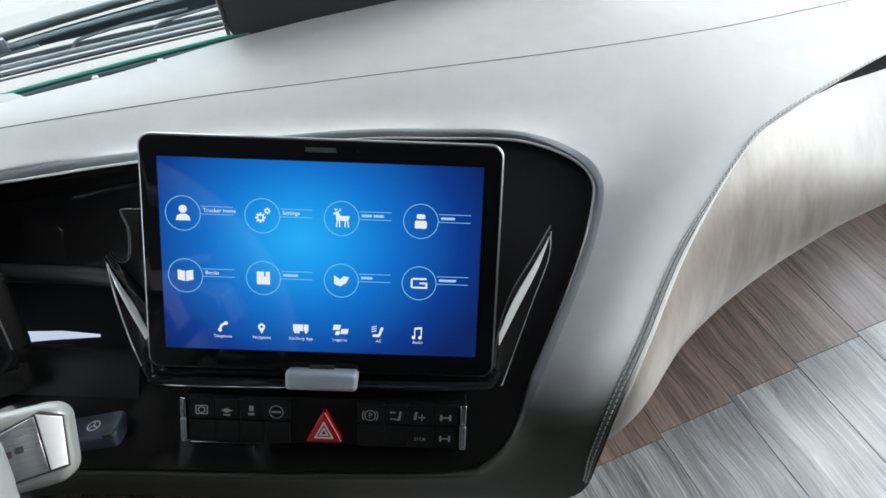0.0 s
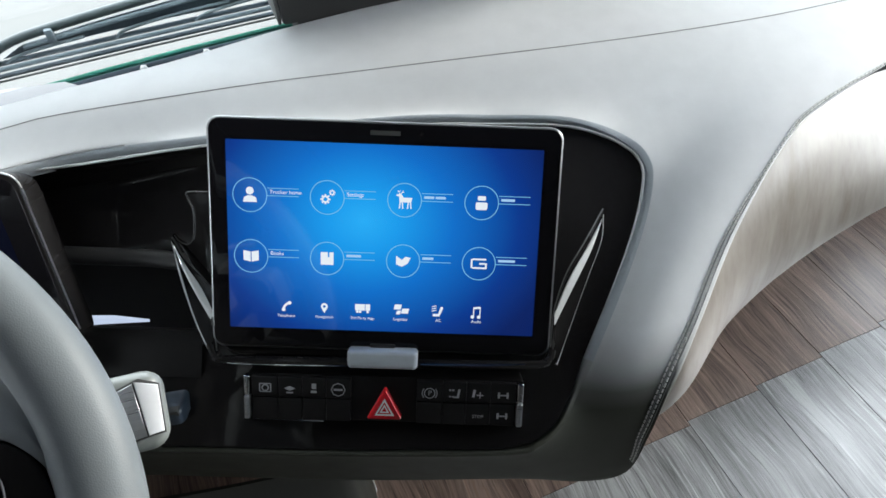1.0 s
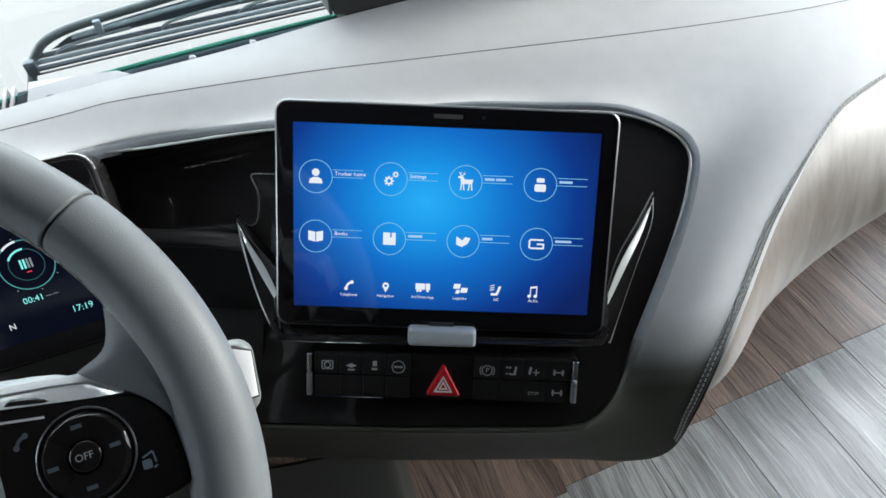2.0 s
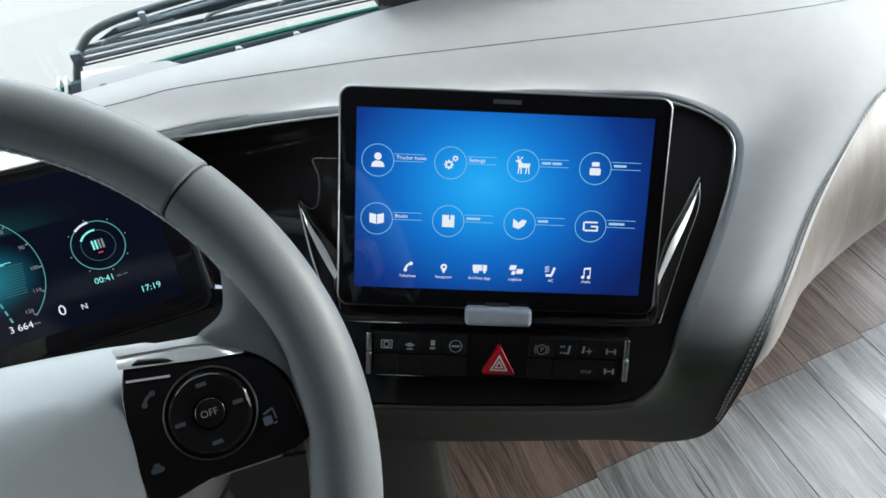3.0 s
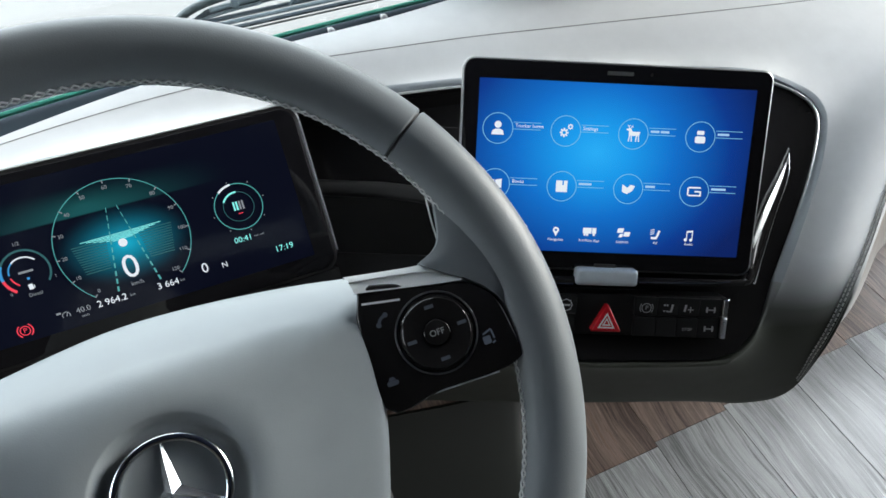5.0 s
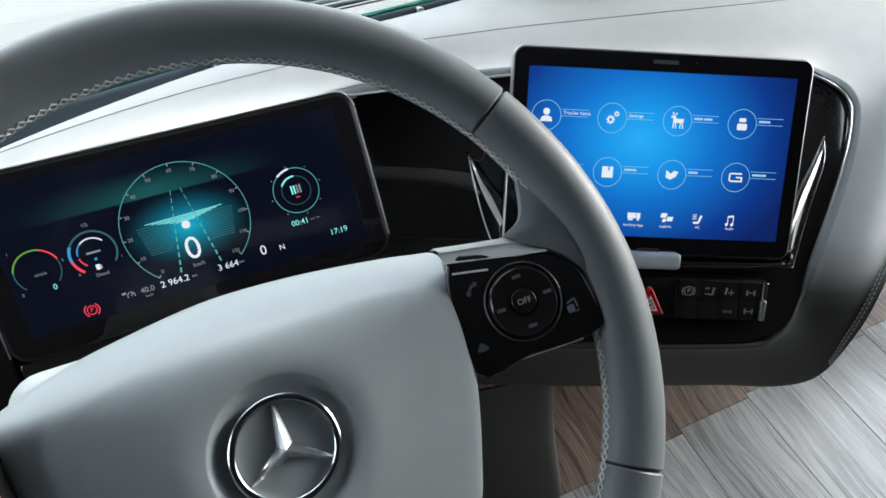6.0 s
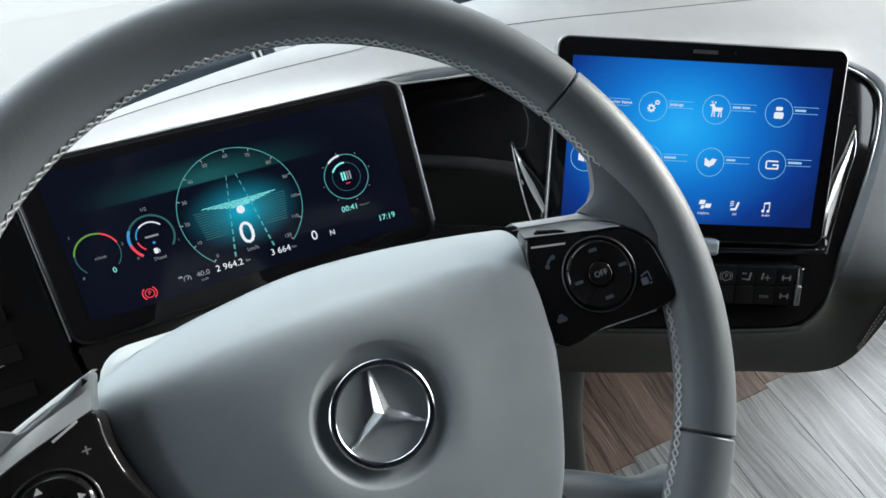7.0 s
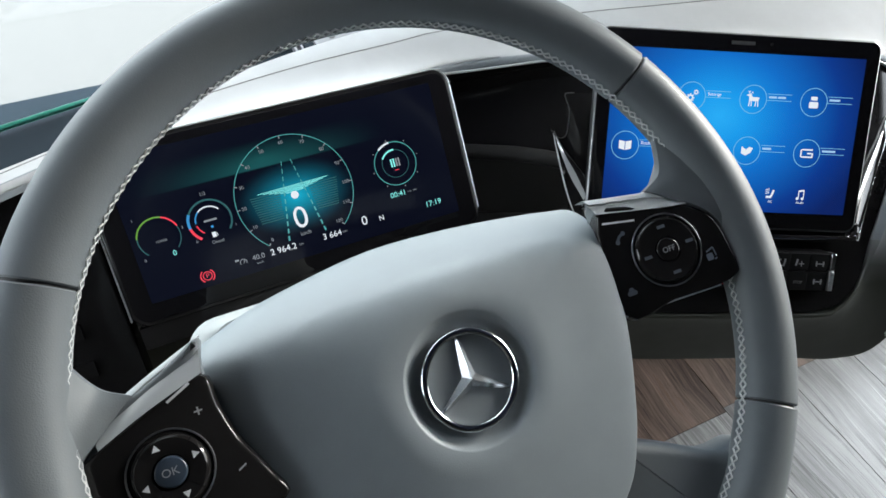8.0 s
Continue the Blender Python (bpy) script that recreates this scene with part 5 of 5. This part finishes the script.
pl = bar(-0.1355, 0.0118, -0.1315, 0.0118, 0.0008, 0.0106)
part("pad_mark", bar(-0.1335, 0.0098, -0.1335, 0.0138, 0.0008, 0.0106, pl), M_MARK, left, at=MOVE)
part("pad_mark", bar(-0.1235, -0.0225, -0.1195, -0.0205, 0.0008, 0.0106), M_MARK, left, at=MOVE)
for pts in ([(0.0713, -0.0868), (0.0919, -0.0950), (0.1151, -0.1065), (0.1407, -0.1203), (0.1673, -0.1233), (0.1658, -0.1474), (0.1487, -0.1660), (0.1214, -0.1667), (0.0768, -0.1495), (0.0568, -0.1244)],):
    low = slab(flat_loop(pts), -0.03, -0.004, 0.008, steps=5)
    part("lower_spoke", low, M_RIM, wh, "grey leather lower spoke")
    part("lower_spoke", slab(flat_loop([(-x, y) for x, y in pts]), -0.03, -0.004, 0.008, steps=5), M_RIM, wh, "grey leather lower spoke")
part("column_boss", slab([(0.06 * math.cos(a * math.tau / 30), -0.02 + 0.06 * math.sin(a * math.tau / 30)) for a in range(30)], -0.11, -0.03), M_BLACK, wh, "black boss behind the hub")

# ---------------------------------------------------------------- steering column and stalk
col = thing("steering_column", "pale grey steering column shroud behind the wheel", "steering column", MW)


def shell(x0, y0, x1, y1, r, front):
    rings = [[(x * s, y * s, z) for x, y in rrect(x0, y0, x1, y1, r, 6)] for z, s in ((front, 0.90), (front - 0.006, 0.96), (front - 0.016, 1.0), (-0.13, 1.03), (-0.20, 1.06), (-0.30, 1.06))]
    bm = sheet(rings, closed=True)
    bm.faces.new([v for v in bm.verts][:len(rings[0])])
    return bm


part("upper_shroud", shell(-0.141, 0.012, -0.030, 0.060, 0.020, -0.06), M_PALE, col, "pale upper shroud")
part("middle_shroud", shell(-0.120, -0.075, 0.105, 0.030, 0.026, -0.054), M_BLACK, col, "black middle shroud")
part("lower_shroud", box(-0.11, -0.16, -0.30, 0.11, -0.07, -0.10, 0.02), M_BLACK, col, "black lower shroud")
stk = thing("control_stalk", "pale control stalk with bright end face", "stalk", MW @ pose(0.2110, 0.0235, -0.0835, 0, 10, -6))
part("lever", tube(catmull([(-0.13, -0.075, -0.045), (-0.08, -0.050, -0.03), (-0.025, -0.012, -0.006)], 8), 0.009, 12), M_BLACK, stk, "black lever arm")
part("end_block", slab(rrect(-0.046, -0.027, 0.0175, 0.0215, 0.011), -0.016, 0.0105, 0.009, steps=6), M_STALK, stk, "pale rounded end block")
part("face_groove", slab([(-0.0375, -0.0225), (0.0155, -0.0180), (0.0160, 0.0120), (0.0045, 0.0175), (-0.0375, 0.0045)], 0.009, 0.0112, 0.0004), M_BLACK, stk, "dark groove round the face")
part("end_face", slab([(-0.0365, -0.0212), (0.0050, -0.0178), (0.0010, 0.0150), (-0.0365, 0.0032)], 0.0105, 0.0122, 0.0008), M_SILVER, stk, "bright silver end face")
part("end_edge", slab([(0.0058, -0.0176), (0.0146, -0.0168), (0.0150, 0.0112), (0.0020, 0.0158)], 0.0105, 0.0126, 0.0006), M_WHITE, stk, "white edge strip")
part("knob", slab([(0.012 * math.cos(a * math.tau / 24) + 0.003, 0.012 * math.sin(a * math.tau / 24) + 0.010) for a in range(24)], -0.020, -0.004, 0.004), M_STALK, stk, "small grey knob behind the block")
for k in (-0.026, -0.014, -0.008):
    part("stalk_mark", poly(rrect(k - 0.0022, -0.0085 + (k + 0.026) * 0.25, k + 0.0022, -0.0045 + (k + 0.026) * 0.25, 0.0008, 2), 0.0126), M_BLACK, stk)

# leg panel under the column
leg = thing("leg_panel", "dark olive panel under the steering column", "panel")
part("panel", thick(sheet(loft([[(-0.45, 0.42, 0.26), (-0.08, 0.34, 0.26), (-0.012, 0.36, 0.25), (0.0, 0.42, 0.24)],
                                [(-0.45, 0.39, 0.13), (-0.08, 0.31, 0.13), (-0.010, 0.33, 0.12), (0.002, 0.40, 0.12)],
                                [(-0.45, 0.35, 0.0), (-0.08, 0.27, 0.0), (-0.008, 0.275, 0.0), (0.004, 0.38, 0.0)]], 6, 6)), 0.004), M_LEG, leg)
part("edge_strip", tube([(0.002, 0.422, 0.24), (0.004, 0.402, 0.12), (0.006, 0.382, 0.0)], 0.004, 8), M_PALE, leg, "pale edge strip")

# ---------------------------------------------------------------- wiper outside
wp = thing("windscreen_wiper", "grey-blue wiper parked outside below the glass", "wiper")


def wiper_run(y, z, x0=-0.292, x1=0.34):
    """Along the parked blade, y ahead and z up, rising a little from its tip."""
    return [(x0 + (x1 - x0) * k / 16, y, z + 0.011 * (1 - (1 - k / 16) ** 2)) for k in range(17)]


part("rail", tube(wiper_run(0.862, 0.513), 0.0030, 8), M_WIPERP, wp, "pale wiper blade rail")
part("spoiler", tube(wiper_run(0.866, 0.5185), 0.0032, 8), M_WIPER, wp, "dark blade back")
part("rubber", tube(wiper_run(0.857, 0.507, -0.294), 0.0032, 6), M_WIPER, wp, "dark blue wiper rubber")
part("rubber_lip", tube(wiper_run(0.854, 0.502, -0.290), 0.0014, 6), M_BLACK, wp, "black rubber lip")
part("arm", tube(catmull([(-0.318, 0.862, 0.44), (-0.308, 0.862, 0.475), (-0.285, 0.866, 0.520), (-0.25, 0.87, 0.541), (-0.17, 0.874, 0.551), (0.0, 0.876, 0.566), (0.34, 0.876, 0.591)], 8), 0.0058, 10), M_ARM, wp, "bent dark wiper arm")
part("arm_web", thick(sheet([catmull([(-0.265, 0.874, 0.522), (-0.1, 0.876, 0.530), (0.34, 0.876, 0.534)], 6), catmull([(-0.24, 0.874, 0.534), (-0.1, 0.876, 0.549), (0.34, 0.876, 0.581)], 6)]), 0.003), M_WIPER, wp, "dark web between arm and blade")
part("spring_cover", tube(catmull([(-0.235, 0.868, 0.5335), (-0.12, 0.868, 0.5440), (0.0, 0.870, 0.5525), (0.2, 0.870, 0.566), (0.34, 0.870, 0.576)], 6), 0.0034, 8), M_WIPERP, wp, "pale spring cover under the arm")
for x0, x1, h in ((-0.262, -0.165, 0.010), (-0.13, 0.02, 0.014), (-0.03, 0.06, 0.009), (0.10, 0.24, 0.013)):
    z = 0.5175 + 0.011 * (1 - (1 - (x0 + 0.292) / 0.632) ** 2)
    part("bow", tube(catmull([(x0, 0.864, z), (x0 + 0.014, 0.866, z + h * 0.55), ((x0 + x1) / 2, 0.867, z + h), (x1, 0.868, z + h + 0.003)], 6), 0.0021, 6), M_WIPERP, wp, "pale blade bow")
part("joint", box(-0.205, 0.862, 0.533, -0.196, 0.876, 0.5505, 0.002), M_WIPERP, wp, "pale joint between arm and blade")
part("tip_cap", box(-0.300, 0.852, 0.501, -0.286, 0.870, 0.520, 0.003), M_WIPER, wp, "dark end cap")

# ---------------------------------------------------------------- oak planks of the floor
PW = 0.1433
floor_ob = bpy.data.objects["floor"]


def plank(x0, x1, y0, y1):
    e, w = 0.00025, x1 - x0
    n = 3
    ys = [y0 + e, y0 + e + 0.0006, y1 - e - 0.0006, y1 - e]
    prof = ((e, -0.008), (e, -0.0006), (e + 0.0006, 0.0), (w - e - 0.0006, 0.0), (w - e, -0.0006), (w - e, -0.008))
    return sheet([[(x0 + dx, y, z - (0.0006 if j in (0, n) and z == 0 else 0)) for dx, z in prof] for j, y in enumerate(ys)])


random.seed(5)
for k in range(-8, 9):
    x0 = 0.219 + PW * k
    if x0 + PW > 1.45 or x0 < -0.95:
        continue
    ends = [-1.29, -0.42 + random.uniform(-0.2, 0.2), 0.277 + 0.055 * PW * k, 0.79]
    for a, b in zip(ends, ends[1:]):
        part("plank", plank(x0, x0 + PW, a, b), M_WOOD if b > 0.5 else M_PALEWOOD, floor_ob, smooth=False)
